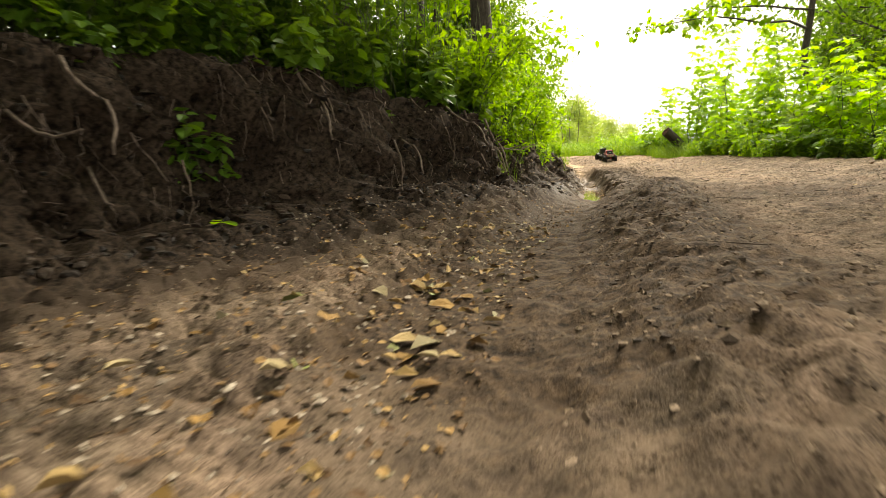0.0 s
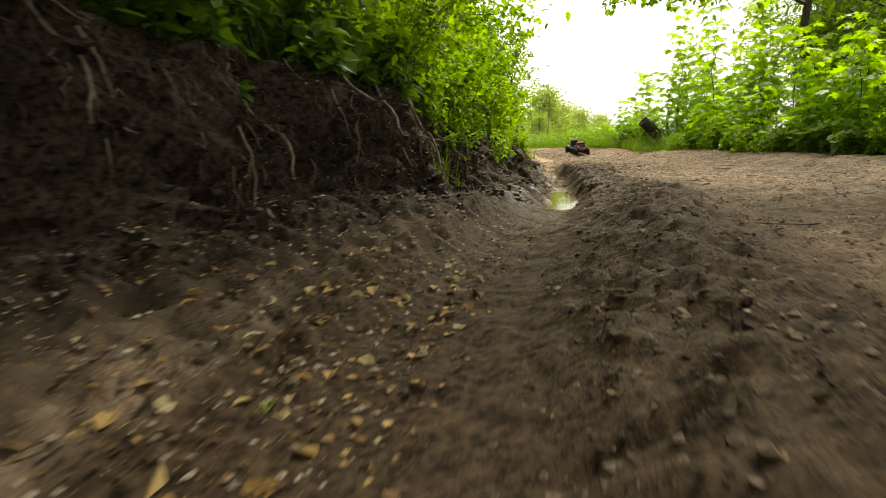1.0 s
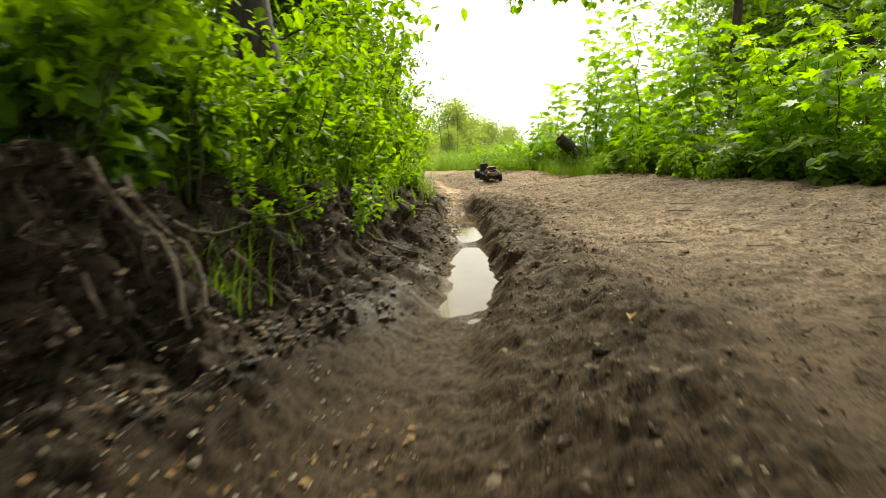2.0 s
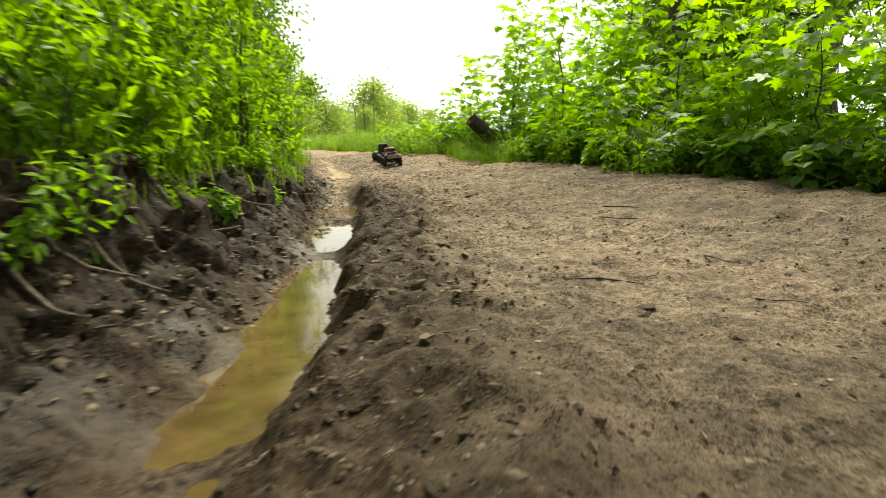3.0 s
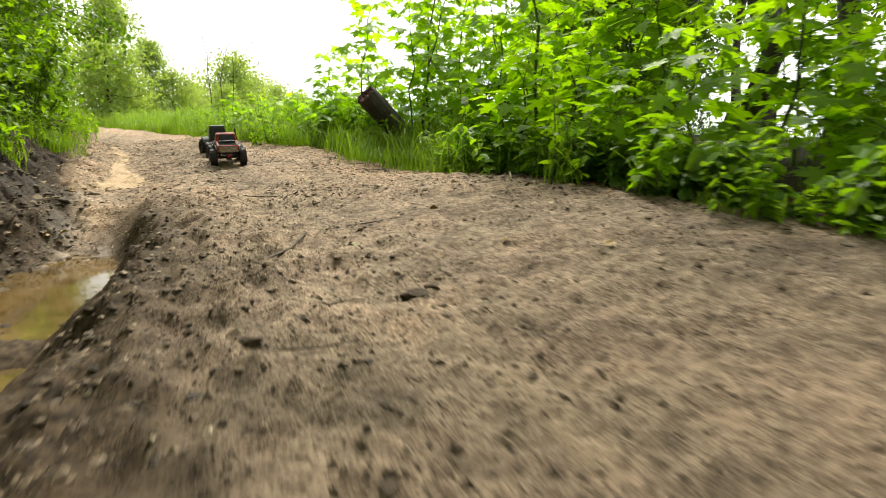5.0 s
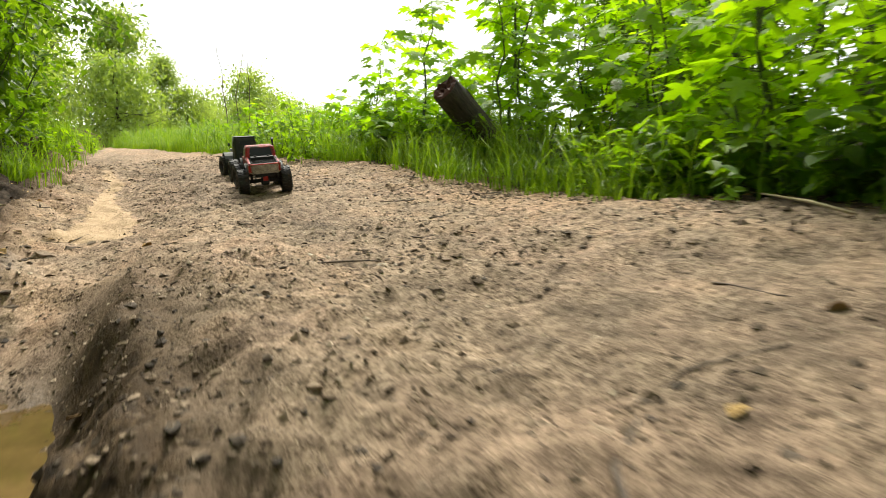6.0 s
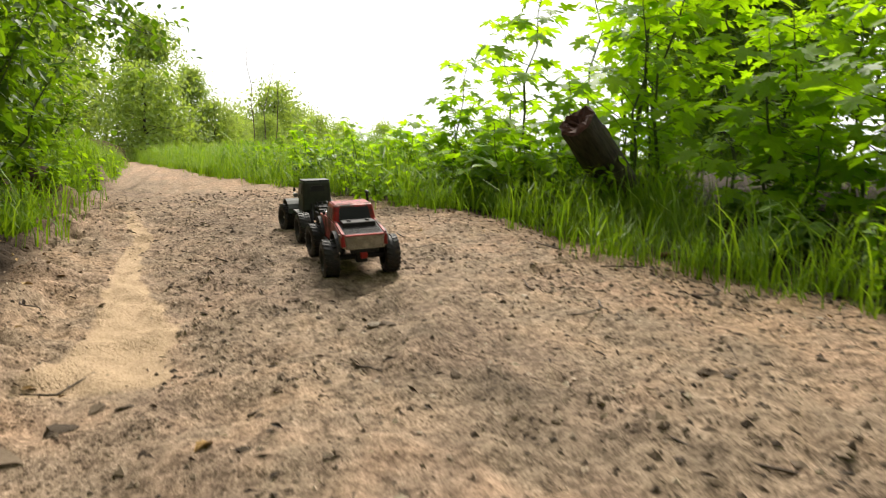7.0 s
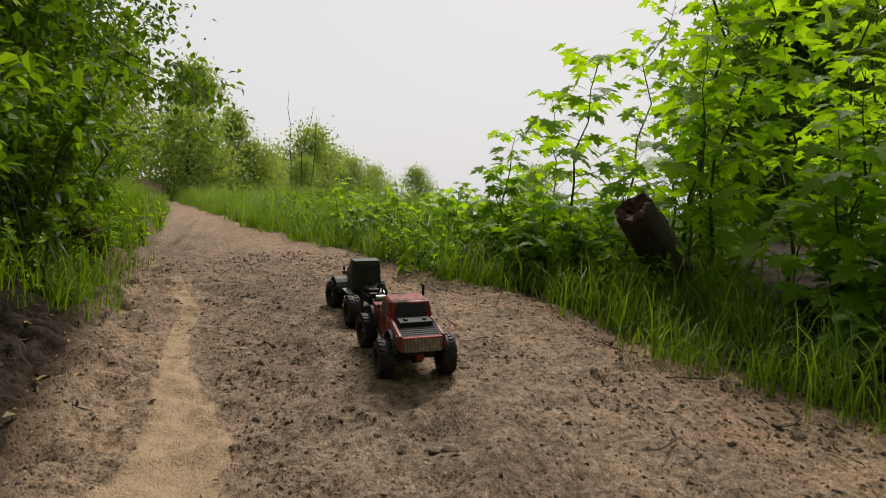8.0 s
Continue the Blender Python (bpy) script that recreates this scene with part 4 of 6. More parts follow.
def build_branch_tree():
    """A tree behind the verge whose long low limb hangs out over the track."""
    r = np.random.default_rng(12)
    top = new("tree")
    pts = stem_points(r, 4.6, 0.05, 8)
    add("trunk", np_mesh("trunk", *tube_arrays(pts, np.linspace(0.075, 0.02, 8), 9), True), BARK, top)
    tips, wood = [], []
    for level, reach in ((0.41, 2.9), (0.46, 2.3), (0.52, 1.7)):
        start = along(pts, level)
        line = [start + np.array([-reach * u, 0.25 * reach * u * (level - 0.55) * 10, 0.5 * u - 0.62 * u * u]) + r.normal(0, 0.03, 3) for u in np.linspace(0, 1, 8)]
        add("limb", np_mesh("limb", *tube_arrays(line, np.linspace(0.022, 0.005, 8), 6), True), BARK, top)
        for u in np.arange(0.3, 1.01, 0.05):
            base = along(line, min(u, 1.0))
            end = base + r.normal(0, 1, 3) * [0.14, 0.2, 0.1] + [-0.05, 0, -0.06]
            wood.append(tube_arrays([base, end], [0.004, 0.0015], 4))
            tips += [base + (end - base) * k for k in (0.5, 0.8, 1.0)]
    tagged(add("twig", np_mesh("twig", *join_arrays(wood), True), BARK, top), kind="stuff")
    at = np.repeat(np.array(tips), 4, 0) + r.normal(0, 0.045, (len(tips) * 4, 3))
    n = len(at)
    leaves = scatter_leaves(OVAL * [1.5, 1, 1], OVAL_F, at, r.uniform(0, 2 * math.pi, n), r.normal(0.7, 0.4, n), r.normal(0, 0.4, n), r.uniform(0.06, 0.11, n))
    add("foliage", np_mesh("foliage", *leaves), LEAF, top)
    top.matrix_basis = on_ground(5.0, 10.5, 0, 1.0, 0.03)
    tagged(top, "slender tree with a long leafy limb hanging over the track", "tree", "trees beside the track")


build_branch_tree()


def build_grass():
    r = np.random.default_rng(5)
    kinds = [make_tuft(r, h, n) for h, n in ((0.12, 34), (0.2, 34), (0.3, 34), (0.42, 34), (0.62, 9), (0.45, 15))]

    def sheet(name, spots, label):
        pieces = []
        for x, y, s, k in spots:
            v, f = kinds[k]
            a = r.uniform(0, 2 * math.pi)
            c, q = math.cos(a), math.sin(a)
            p = v * s
            p = np.stack([p[:, 0] * c - p[:, 1] * q + x, p[:, 0] * q + p[:, 1] * c + y, p[:, 2]], 1)
            p[:, 2] += float(ground_z(np.array([x]), np.array([y]), False)[0])
            pieces.append((p, f))
        ob = add(name, np_mesh(name, *join_arrays(pieces)), GRASS)
        tagged(ob, label, "grass", kind="stuff")

    spots = []
    for y in np.arange(5, 26, 0.075):
        dense = 1 if y < 11 else 3
        for _ in range(dense):
            off = abs(r.normal(0, 0.4)) + (0.02 if y > 11 else 0.1) + 0.16 * float(vnoise(np.array([y]), np.array([0.0]), 0.3, 91)[0])
            spots.append((float(edge_x(y)) + off, y, r.uniform(0.6, 1.2), r.choice([0, 0, 1, 1, 2, 3, 4] if off < 0.3 else [1, 2, 3, 3, 4, 4])))
        if y > 14:
            spots.append((float(edge_x(y)) + r.uniform(0, 3), y, r.uniform(0.9, 1.6), 3))
    for _ in range(60):
        spots.append((3.75 + r.normal(0, 0.2), 13.05 + r.normal(0, 0.16), r.uniform(0.8, 1.2), r.integers(1, 4)))
    sheet("verge_grass", spots, "fresh green grass along the track's verge")
    spots = []
    for y in np.arange(5.4, 26, 0.08):
        for _ in range(1 if y < 13 else 2):
            off = abs(r.normal(0, 0.3)) + float(np.interp(y, [5.4, 9, 11, 12.6, 13.4], [0.2, 0.12, 0.15, 0.2, 0.0]))
            spots.append((float(bank_x(y)) + 0.02 - off, y, r.uniform(0.6, 1.1), r.integers(0, 4)))
    sheet("bank_grass", spots, "green grass hanging over the low bank")
    spots = []
    for _ in range(520):
        y = 17 + 50 * r.random() ** 1.6
        x = r.uniform(-14, 22)
        if float(bank_x(y)) - 0.2 < x < float(edge_x(y)) + 0.2 and y < 30:
            continue
        spots.append((x, y, r.uniform(0.8, 1.5) * (1 + y / 80), 5))
    for _ in range(900):
        y = r.uniform(-8, 18)
        off = 0.7 + 9 * r.random() ** 1.3
        x = float(edge_x(y)) + off if r.random() < 0.5 else float(bank_x(y)) - 0.6 - off
        spots.append((x, y, r.uniform(0.6, 1.3), 5))
    sheet("meadow_grass", spots, "tall green meadow grass behind the verges and beyond the bend")


build_grass()

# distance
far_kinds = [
    make_tree(np.random.default_rng(43), 7.0, 0.1, 0.4, 1.9, 460, 26, 0.2, FARLEAF, BARK, "tall willow in the distance, haze put into its pale green leaves", template=DIA, tf=DIA_F, clump_r=0.42, fill=0.6),
    make_tree(np.random.default_rng(44), 2.4, 0.06, 0.05, 1.3, 260, 22, 0.13, FARLEAF, BARK, "willow bush in the meadow, haze put into its pale green leaves", template=DIA, tf=DIA_F, droop=0.1, clump_r=0.28, fill=0.75),
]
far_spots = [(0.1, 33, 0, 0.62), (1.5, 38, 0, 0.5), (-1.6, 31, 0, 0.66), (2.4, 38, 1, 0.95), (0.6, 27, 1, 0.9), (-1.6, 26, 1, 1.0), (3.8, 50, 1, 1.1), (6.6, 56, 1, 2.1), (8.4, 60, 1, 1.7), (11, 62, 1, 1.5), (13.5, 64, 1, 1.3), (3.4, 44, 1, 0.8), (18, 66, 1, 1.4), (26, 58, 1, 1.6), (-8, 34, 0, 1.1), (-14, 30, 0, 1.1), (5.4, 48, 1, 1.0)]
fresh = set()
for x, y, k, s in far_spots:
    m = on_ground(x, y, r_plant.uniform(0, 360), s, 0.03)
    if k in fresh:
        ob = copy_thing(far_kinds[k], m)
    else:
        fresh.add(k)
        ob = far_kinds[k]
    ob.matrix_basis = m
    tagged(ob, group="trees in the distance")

# ---- toy trucks ----
RED = plain("red_shell", (0.25, 0.013, 0.011), 0.4, 0.0, 40, 0.3, 0.1, (0.035, 0.023, 0.015), 0.48)
RED_CLEAN = plain("red_plastic", (0.3, 0.018, 0.013), 0.45, 0.0, 60, 0.15, 0.1)
MUDDY = plain("mud_spattered_roof", (0.26, 0.02, 0.014), 0.5, 0.0, 90, 0.3, 0.5, (0.05, 0.034, 0.022), 0.47)
OLIVE = plain("dark_olive_shell", (0.02, 0.025, 0.015), 0.5, 0.0, 40, 0.3, 0.1, (0.07, 0.05, 0.034), 0.6)
BLACK = plain("black_plastic", (0.014, 0.014, 0.014), 0.6, 0.0, 80, 0.3, 0.2, (0.06, 0.042, 0.028), 0.6)
RUBBER = plain("tyre_rubber", (0.017, 0.016, 0.015), 0.55, 0.0, 120, 0.35, 0.4, (0.055, 0.038, 0.025), 0.55)
STEEL = plain("steel", (0.42, 0.41, 0.39), 0.35, 0.9, 90, 0.2, 0.2)
GLASS = plain("smoked_window", (0.01, 0.012, 0.012), 0.3, 0.0, 30, 0.2, 0.02)


def mesh_panel_material():
    """Perforated sheet: a regular grid of dark holes in dull tan metal."""
    m, n, l, bsdf = node_material("perforated_sheet")
    obj = n.new("ShaderNodeTexCoord").outputs["Object"]
    cell = n.new("ShaderNodeTexVoronoi")
    cell.inputs["Scale"].default_value = 210.0
    cell.inputs["Randomness"].default_value = 0.0
    l.new(obj, cell.inputs["Vector"])
    hole = ramp_node(n, l, cell.outputs["Distance"], [(0.36, (0, 0, 0)), (0.44, (1, 1, 1))]).outputs[0]
    wear = noise_node(n, l, 40, 5, 0.6, obj)
    metal = ramp_node(n, l, wear.outputs[0], [(0.35, (0.22, 0.18, 0.13)), (0.65, (0.42, 0.37, 0.29))]).outputs[0]
    l.new(mix_node(n, l, hole, (0.02, 0.018, 0.015), metal), bsdf.inputs["Base Color"])
    bsdf.inputs["Roughness"].default_value = 0.5
    bsdf.inputs["Metallic"].default_value = 0.35
    bump_node(n, l, hole, bsdf, 0.8, 0.001)
    return m


SHEET = mesh_panel_material()


def bm_box(x0, x1, y0, y1, z0, z1, bevel=0.0, taper=None):
    """A box; taper = (dx, dy_back, dy_front) draws its top in."""
    bm = bmesh.new()
    tx, tb, tf = taper or (0, 0, 0)
    low = [(x0, y0, z0), (x1, y0, z0), (x1, y1, z0), (x0, y1, z0)]
    top = [(x0 + tx, y0 + tb, z1), (x1 - tx, y0 + tb, z1), (x1 - tx, y1 - tf, z1), (x0 + tx, y1 - tf, z1)]
    v = [bm.verts.new(p) for p in low + top]
    for f in ((3, 2, 1, 0), (4, 5, 6, 7), (0, 1, 5, 4), (1, 2, 6, 5), (2, 3, 7, 6), (3, 0, 4, 7)):
        bm.faces.new([v[i] for i in f])
    if bevel:
        bmesh.ops.bevel(bm, geom=bm.edges[:], offset=bevel, segments=2, affect="EDGES", profile=0.5)
    return bm


def bm_prism(profile, x0, x1, bevel=0.0):
    """An outline in y and z drawn out from x0 to x1."""
    bm = bmesh.new()
    a = [bm.verts.new((x0, y, z)) for y, z in profile]
    b = [bm.verts.new((x1, y, z)) for y, z in profile]
    n = len(profile)
    bm.faces.new(a[::-1])
    bm.faces.new(b)
    for i in range(n):
        bm.faces.new((a[i], a[(i + 1) % n], b[(i + 1) % n], b[i]))
    bmesh.ops.recalc_face_normals(bm, faces=bm.faces[:])
    if bevel:
        long = [e for e in bm.edges if abs(e.verts[0].co.x - e.verts[1].co.x) < 1e-6]
        bmesh.ops.bevel(bm, geom=long, offset=bevel, segments=2, affect="EDGES", profile=0.5)
    return bm


def bm_slab(corners, thick):
    """A thin panel on four corners, pushed out along its normal."""
    c = [Vector(p) for p in corners]
    nrm = (c[1] - c[0]).cross(c[3] - c[0]).normalized() * thick
    bm = bmesh.new()
    v = [bm.verts.new(p - nrm * 0.5) for p in c] + [bm.verts.new(p + nrm) for p in c]
    for f in ((3, 2, 1, 0), (4, 5, 6, 7), (0, 1, 5, 4), (1, 2, 6, 5), (2, 3, 7, 6), (3, 0, 4, 7)):
        bm.faces.new([v[i] for i in f])
    return bm


def bm_rod(a, b, radius, sides=8):
    v, f = tube_arrays([a, b], [radius, radius], sides)
    bm = bmesh.new()
    vs = [bm.verts.new(p) for p in v]
    for t in f:
        bm.faces.new([vs[i] for i in t])
    return bm


def bm_lathe(profile, sides=28):
    """A ring spun round the x axis from points of x and radius."""
    bm = bmesh.new()
    rings = []
    for k in range(sides):
        a = 2 * math.pi * k / sides
        rings.append([bm.verts.new((x, r * math.cos(a), r * math.sin(a))) for x, r in profile])
    n = len(profile)
    for k in range(sides):
        p, q = rings[k], rings[(k + 1) % sides]
        for i in range(n):
            bm.faces.new((p[i], p[(i + 1) % n], q[(i + 1) % n], q[i]))
    bmesh.ops.recalc_face_normals(bm, faces=bm.faces[:])
    return bm


TYRE_R, TYRE_W = 0.07, 0.056


def make_wheel(parent, x, y, steer=0.0, rim_mat=None):
    """A fat lugged tyre on a dark rim with a bright centre nut."""
    wheel = new("wheel")
    wheel.parent = parent
    wheel.matrix_basis = pose(x, y, TYRE_R, 0, 0, steer)
    h = TYRE_W / 2
    bm = bm_lathe([(-h, 0.042), (-h * 1.04, 0.052), (-h * 0.92, 0.062), (-h * 0.6, 0.0665), (0, 0.068), (h * 0.6, 0.0665), (h * 0.92, 0.062), (h * 1.04, 0.052), (h, 0.042), (h * 0.6, 0.038), (-h * 0.6, 0.038)], 30)
    for k in range(24):
        a = 2 * math.pi * k / 24
        for side, shift in ((-1, 0.0), (1, 0.5)):
            b = a + shift * 2 * math.pi / 24
            lug = bm_box(-0.011, 0.011, -0.0048, 0.0048, 0.064, 0.0705)
            m = Matrix.Rotation(b, 4, "X") @ Matrix.Translation((side * h * 0.52, 0, 0)) @ Matrix.Rotation(side * 0.35, 4, "Z")
            lug.transform(m)
            me = bpy.data.meshes.new("lug")
            lug.to_mesh(me)
            lug.free()
            bm.from_mesh(me)
            bpy.data.meshes.remove(me)
    part("tyre", bm, RUBBER, wheel)
    rim = bm_lathe([(-h * 0.8, 0.041), (-h * 0.75, 0.036), (-h * 0.2, 0.03), (-h * 0.15, 0.008), (h * 0.15, 0.008), (h * 0.2, 0.03), (h * 0.75, 0.036), (h * 0.8, 0.041), (h * 0.3, 0.042), (-h * 0.3, 0.042)], 20)
    part("rim", rim, rim_mat or BLACK, wheel)
    s = 1 if x > 0 else -1
    part("wheel_nut", bm_rod((s * h * 0.1, 0, 0), (s * h * 0.62, 0, 0), 0.0065, 6), STEEL, wheel, "bright metal wheel nut")
    return wheel


def arch(cy, cz, radius, a0, a1, n=9):
    return [(cy + radius * math.cos(radians(a)), cz + radius * math.sin(radians(a))) for a in np.linspace(a0, a1, n)]


def make_running_gear(top, base=0.36):
    for y, steer in ((0.0, 0.0), (base, 8.0)):
        for x in (-0.112, 0.112):
            make_wheel(top, x, y, steer)
        part("axle", bm_rod((-0.09, y, TYRE_R), (0.09, y, TYRE_R), 0.010, 10), BLACK, top)
        part("differential", bm_box(-0.018, 0.024, y - 0.02, y + 0.02, TYRE_R - 0.022, TYRE_R + 0.02, 0.006), BLACK, top)
        for x in (-0.066, 0.066):
            part("shock_absorber", bm_rod((x, y, TYRE_R + 0.008), (x * 0.86, y + (0.03 if y == 0 else -0.03), 0.15), 0.0075, 8), STEEL if y else BLACK, top)
    for x in (-0.032, 0.032):
        part("chassis_rail", bm_box(x - 0.005, x + 0.005, -0.075, base + 0.06, 0.098, 0.114, 0.0015), BLACK, top)
        part("suspension_link", bm_rod((x * 1.6, 0.012, TYRE_R - 0.012), (x, base * 0.42, 0.082), 0.0042, 6), BLACK, top)
        part("suspension_link", bm_rod((x * 1.6, base - 0.012, TYRE_R - 0.012), (x, base * 0.58, 0.082), 0.0042, 6), BLACK, top)
    part("gearbox", bm_box(-0.026, 0.026, base * 0.38, base * 0.62, 0.075, 0.12, 0.005), BLACK, top)


def make_red_truck():
    top = new("toy_truck")
    make_running_gear(top)
    w = 0.083
    profile = [(-0.1, 0.128), (-0.1, 0.166), (0.062, 0.187), (0.24, 0.19), (0.395, 0.178), (0.41, 0.165), (0.41, 0.128)]
    profile += arch(0.36, 0.078, 0.083, 35, 180)[1:] + [(0.262, 0.104), (0.098, 0.104)] + arch(0.0, 0.078, 0.088, 17, 147)
    part("body", bm_prism(profile, -w, w, 0.004), RED, top, "glossy red shell flecked with mud")
    part("cab", bm_box(-w + 0.001, w - 0.001, 0.06, 0.245, 0.186, 0.25, 0.008, (0.009, 0.02, 0.042)), RED, top)
    part("roof", bm_box(-0.068, 0.068, 0.09, 0.193, 0.2475, 0.2525, 0.003), MUDDY, top, "red roof spattered with mud crumbs")

    def on_back(x, z):
        t = (z - 0.186) / 0.064
        return (x * (1 - 0.1 * t), 0.06 + 0.02 * t, z)

    part("rear_window", bm_slab([on_back(-0.058, 0.2), on_back(0.058, 0.2), on_back(0.054, 0.238), on_back(-0.054, 0.238)], 0.002), GLASS, top, "dark smoked window")
    part("window_seal", bm_slab([on_back(-0.062, 0.196), on_back(0.062, 0.196), on_back(0.058, 0.241), on_back(-0.058, 0.241)], 0.001), BLACK, top)

    def on_front(x, z):
        t = (z - 0.186) / 0.064
        return (x * (1 - 0.1 * t), 0.245 - 0.042 * t, z)

    part("windscreen", bm_slab([on_front(0.066, 0.196), on_front(-0.066, 0.196), on_front(-0.062, 0.24), on_front(0.062, 0.24)], 0.002), GLASS, top)
    for s in (-1, 1):
        def on_side(y, z):
            t = (z - 0.186) / 0.064
            return (s * (w - 0.001 - 0.009 * t), y, z)

        for name, ya, yb, yc, yd in (("side_window", 0.142, 0.218, 0.192, 0.148), ("quarter_window", 0.095, 0.128, 0.13, 0.104)):
            c = [on_side(ya, 0.196), on_side(yb, 0.196), on_side(yc, 0.236), on_side(yd, 0.236)]
            part(name, bm_slab(c if s > 0 else c[::-1], 0.0015), GLASS, top)
        part("door_handle", bm_box(s * w - 0.002, s * w + 0.003, 0.132, 0.156, 0.174, 0.179, 0.001), BLACK, top)
        part("door_seam", bm_box(s * w - 0.001, s * w + 0.0006, 0.1285, 0.1305, 0.112, 0.188), BLACK, top)
        part("wing_mirror", bm_box(s * (w + 0.008) - 0.006, s * (w + 0.008) + 0.006, 0.205, 0.213, 0.198, 0.212, 0.002), BLACK, top)
        part("side_step", bm_rod((s * (w + 0.004), 0.105, 0.098), (s * (w + 0.004), 0.26, 0.098), 0.006, 8), BLACK, top)
        for cy, name in ((0.0, "rear_flare"), (0.36, "front_flare")):
            pts = arch(cy, 0.078, 0.086, 20, 160, 9)
            part(name, _flare(pts, s * w, s * (w + 0.014)), BLACK, top)
        part("bed_rail", bm_prism([(-0.098, 0.168), (0.06, 0.1895), (0.06, 0.196), (-0.098, 0.174)], s * (w - 0.008) - 0.005, s * (w - 0.008) + 0.005, 0.0015), RED, top)
    # bed cover with a battery case
    part("bed_cover", bm_prism([(-0.094, 0.169), (0.058, 0.1895), (0.058, 0.192), (-0.094, 0.1715)], -0.07, 0.07), BLACK, top, "ribbed black bed cover with smeared mud")
    for k in range(9):
        y = -0.085 + k * 0.0155
        z = 0.1725 + (y + 0.094) * 0.135
        part("cover_rib", bm_box(-0.066, 0.066, y, y + 0.004, z - 0.002, z + 0.0016), BLACK, top)
    case = part("battery_case", bm_box(-0.06, 0.06, -0.02, 0.048, 0.178, 0.2, 0.003), BLACK, top, "black battery case under wet mud")
    for x in (-0.034, 0.034):
        part("knob", bm_rod((x, 0.005, 0.199), (x, 0.005, 0.206), 0.008, 10), BLACK, case)
    # perforated tail panel, folded round the corners
    part("tail_panel", bm_slab([(-0.062, -0.104, 0.118), (0.062, -0.104, 0.118), (0.066, -0.104, 0.166), (-0.066, -0.104, 0.166)], 0.002), SHEET, top, "perforated tan metal tail panel")
    part("tail_corner", bm_slab([(0.0625, -0.104, 0.118), (0.0845, -0.07, 0.124), (0.0855, -0.072, 0.17), (0.0665, -0.104, 0.166)], 0.002), SHEET, top, "perforated tan metal corner panel")
    part("tail_corner", bm_slab([(-0.0845, -0.07, 0.124), (-0.0625, -0.104, 0.118), (-0.0665, -0.104, 0.166), (-0.0855, -0.072, 0.17)], 0.002), SHEET, top, "perforated tan metal corner panel")
    part("tail_trim", bm_box(-0.07, 0.07, -0.108, -0.094, 0.165, 0.1705, 0.002), RED_CLEAN, top)
    part("tow_block", bm_box(-0.013, 0.013, -0.078, -0.062, 0.076, 0.104, 0.003), RED_CLEAN, top, "bright red tow block")
    part("rear_bumper", bm_box(-0.05, 0.05, -0.085, -0.075, 0.1, 0.112, 0.002), BLACK, top)
    part("front_bumper", bm_box(-0.08, 0.08, 0.41, 0.428, 0.108, 0.13, 0.004), BLACK, top)
    part("grille", bm_box(-0.055, 0.055, 0.409, 0.413, 0.136, 0.168, 0.001), BLACK, top)
    for x in (-0.062, 0.062):
        part("headlight", bm_rod((x, 0.408, 0.152), (x, 0.414, 0.152), 0.011, 14), STEEL, top)
    pts = [(0.089, 0.25, 0.18), (0.089, 0.24, 0.215), (0.084, 0.213, 0.255), (0.084, 0.213, 0.275), (0.084, 0.226, 0.278)]
    v, f = tube_arrays(pts, [0.005, 0.005, 0.005, 0.006, 0.008], 8)
    add("snorkel", np_mesh("snorkel", v, f, True), BLACK, top)
    return tagged(top, "red model off-road pickup with fat muddy tyres on the track", "model truck")


def _flare(pts, x0, x1):
    bm = bmesh.new()
    inner = [(bm.verts.new((x0, y, z)), bm.verts.new((x1, y, z))) for y, z in pts]
    cy = sum(p[0] for p in pts) / len(pts)
    outer = [(bm.verts.new((x0, cy + (y - cy) * 1.08, 0.078 + (z - 0.078) * 1.08)), bm.verts.new((x1, cy + (y - cy) * 1.06, 0.078 + (z - 0.078) * 1.06))) for y, z in pts]
    for i in range(len(pts) - 1):
        a, b, c, d = inner[i], inner[i + 1], outer[i], outer[i + 1]
        bm.faces.new((a[0], b[0], b[1], a[1]))
        bm.faces.new((c[0], c[1], d[1], d[0]))
        bm.faces.new((a[1], b[1], d[1], c[1]))
        bm.faces.new((a[0], c[0], d[0], b[0]))
    for a, c in ((inner[0], outer[0]), (inner[-1], outer[-1])):
        bm.faces.new((a[0], a[1], c[1], c[0]))
    bmesh.ops.recalc_face_normals(bm, faces=bm.faces[:])
    return bm


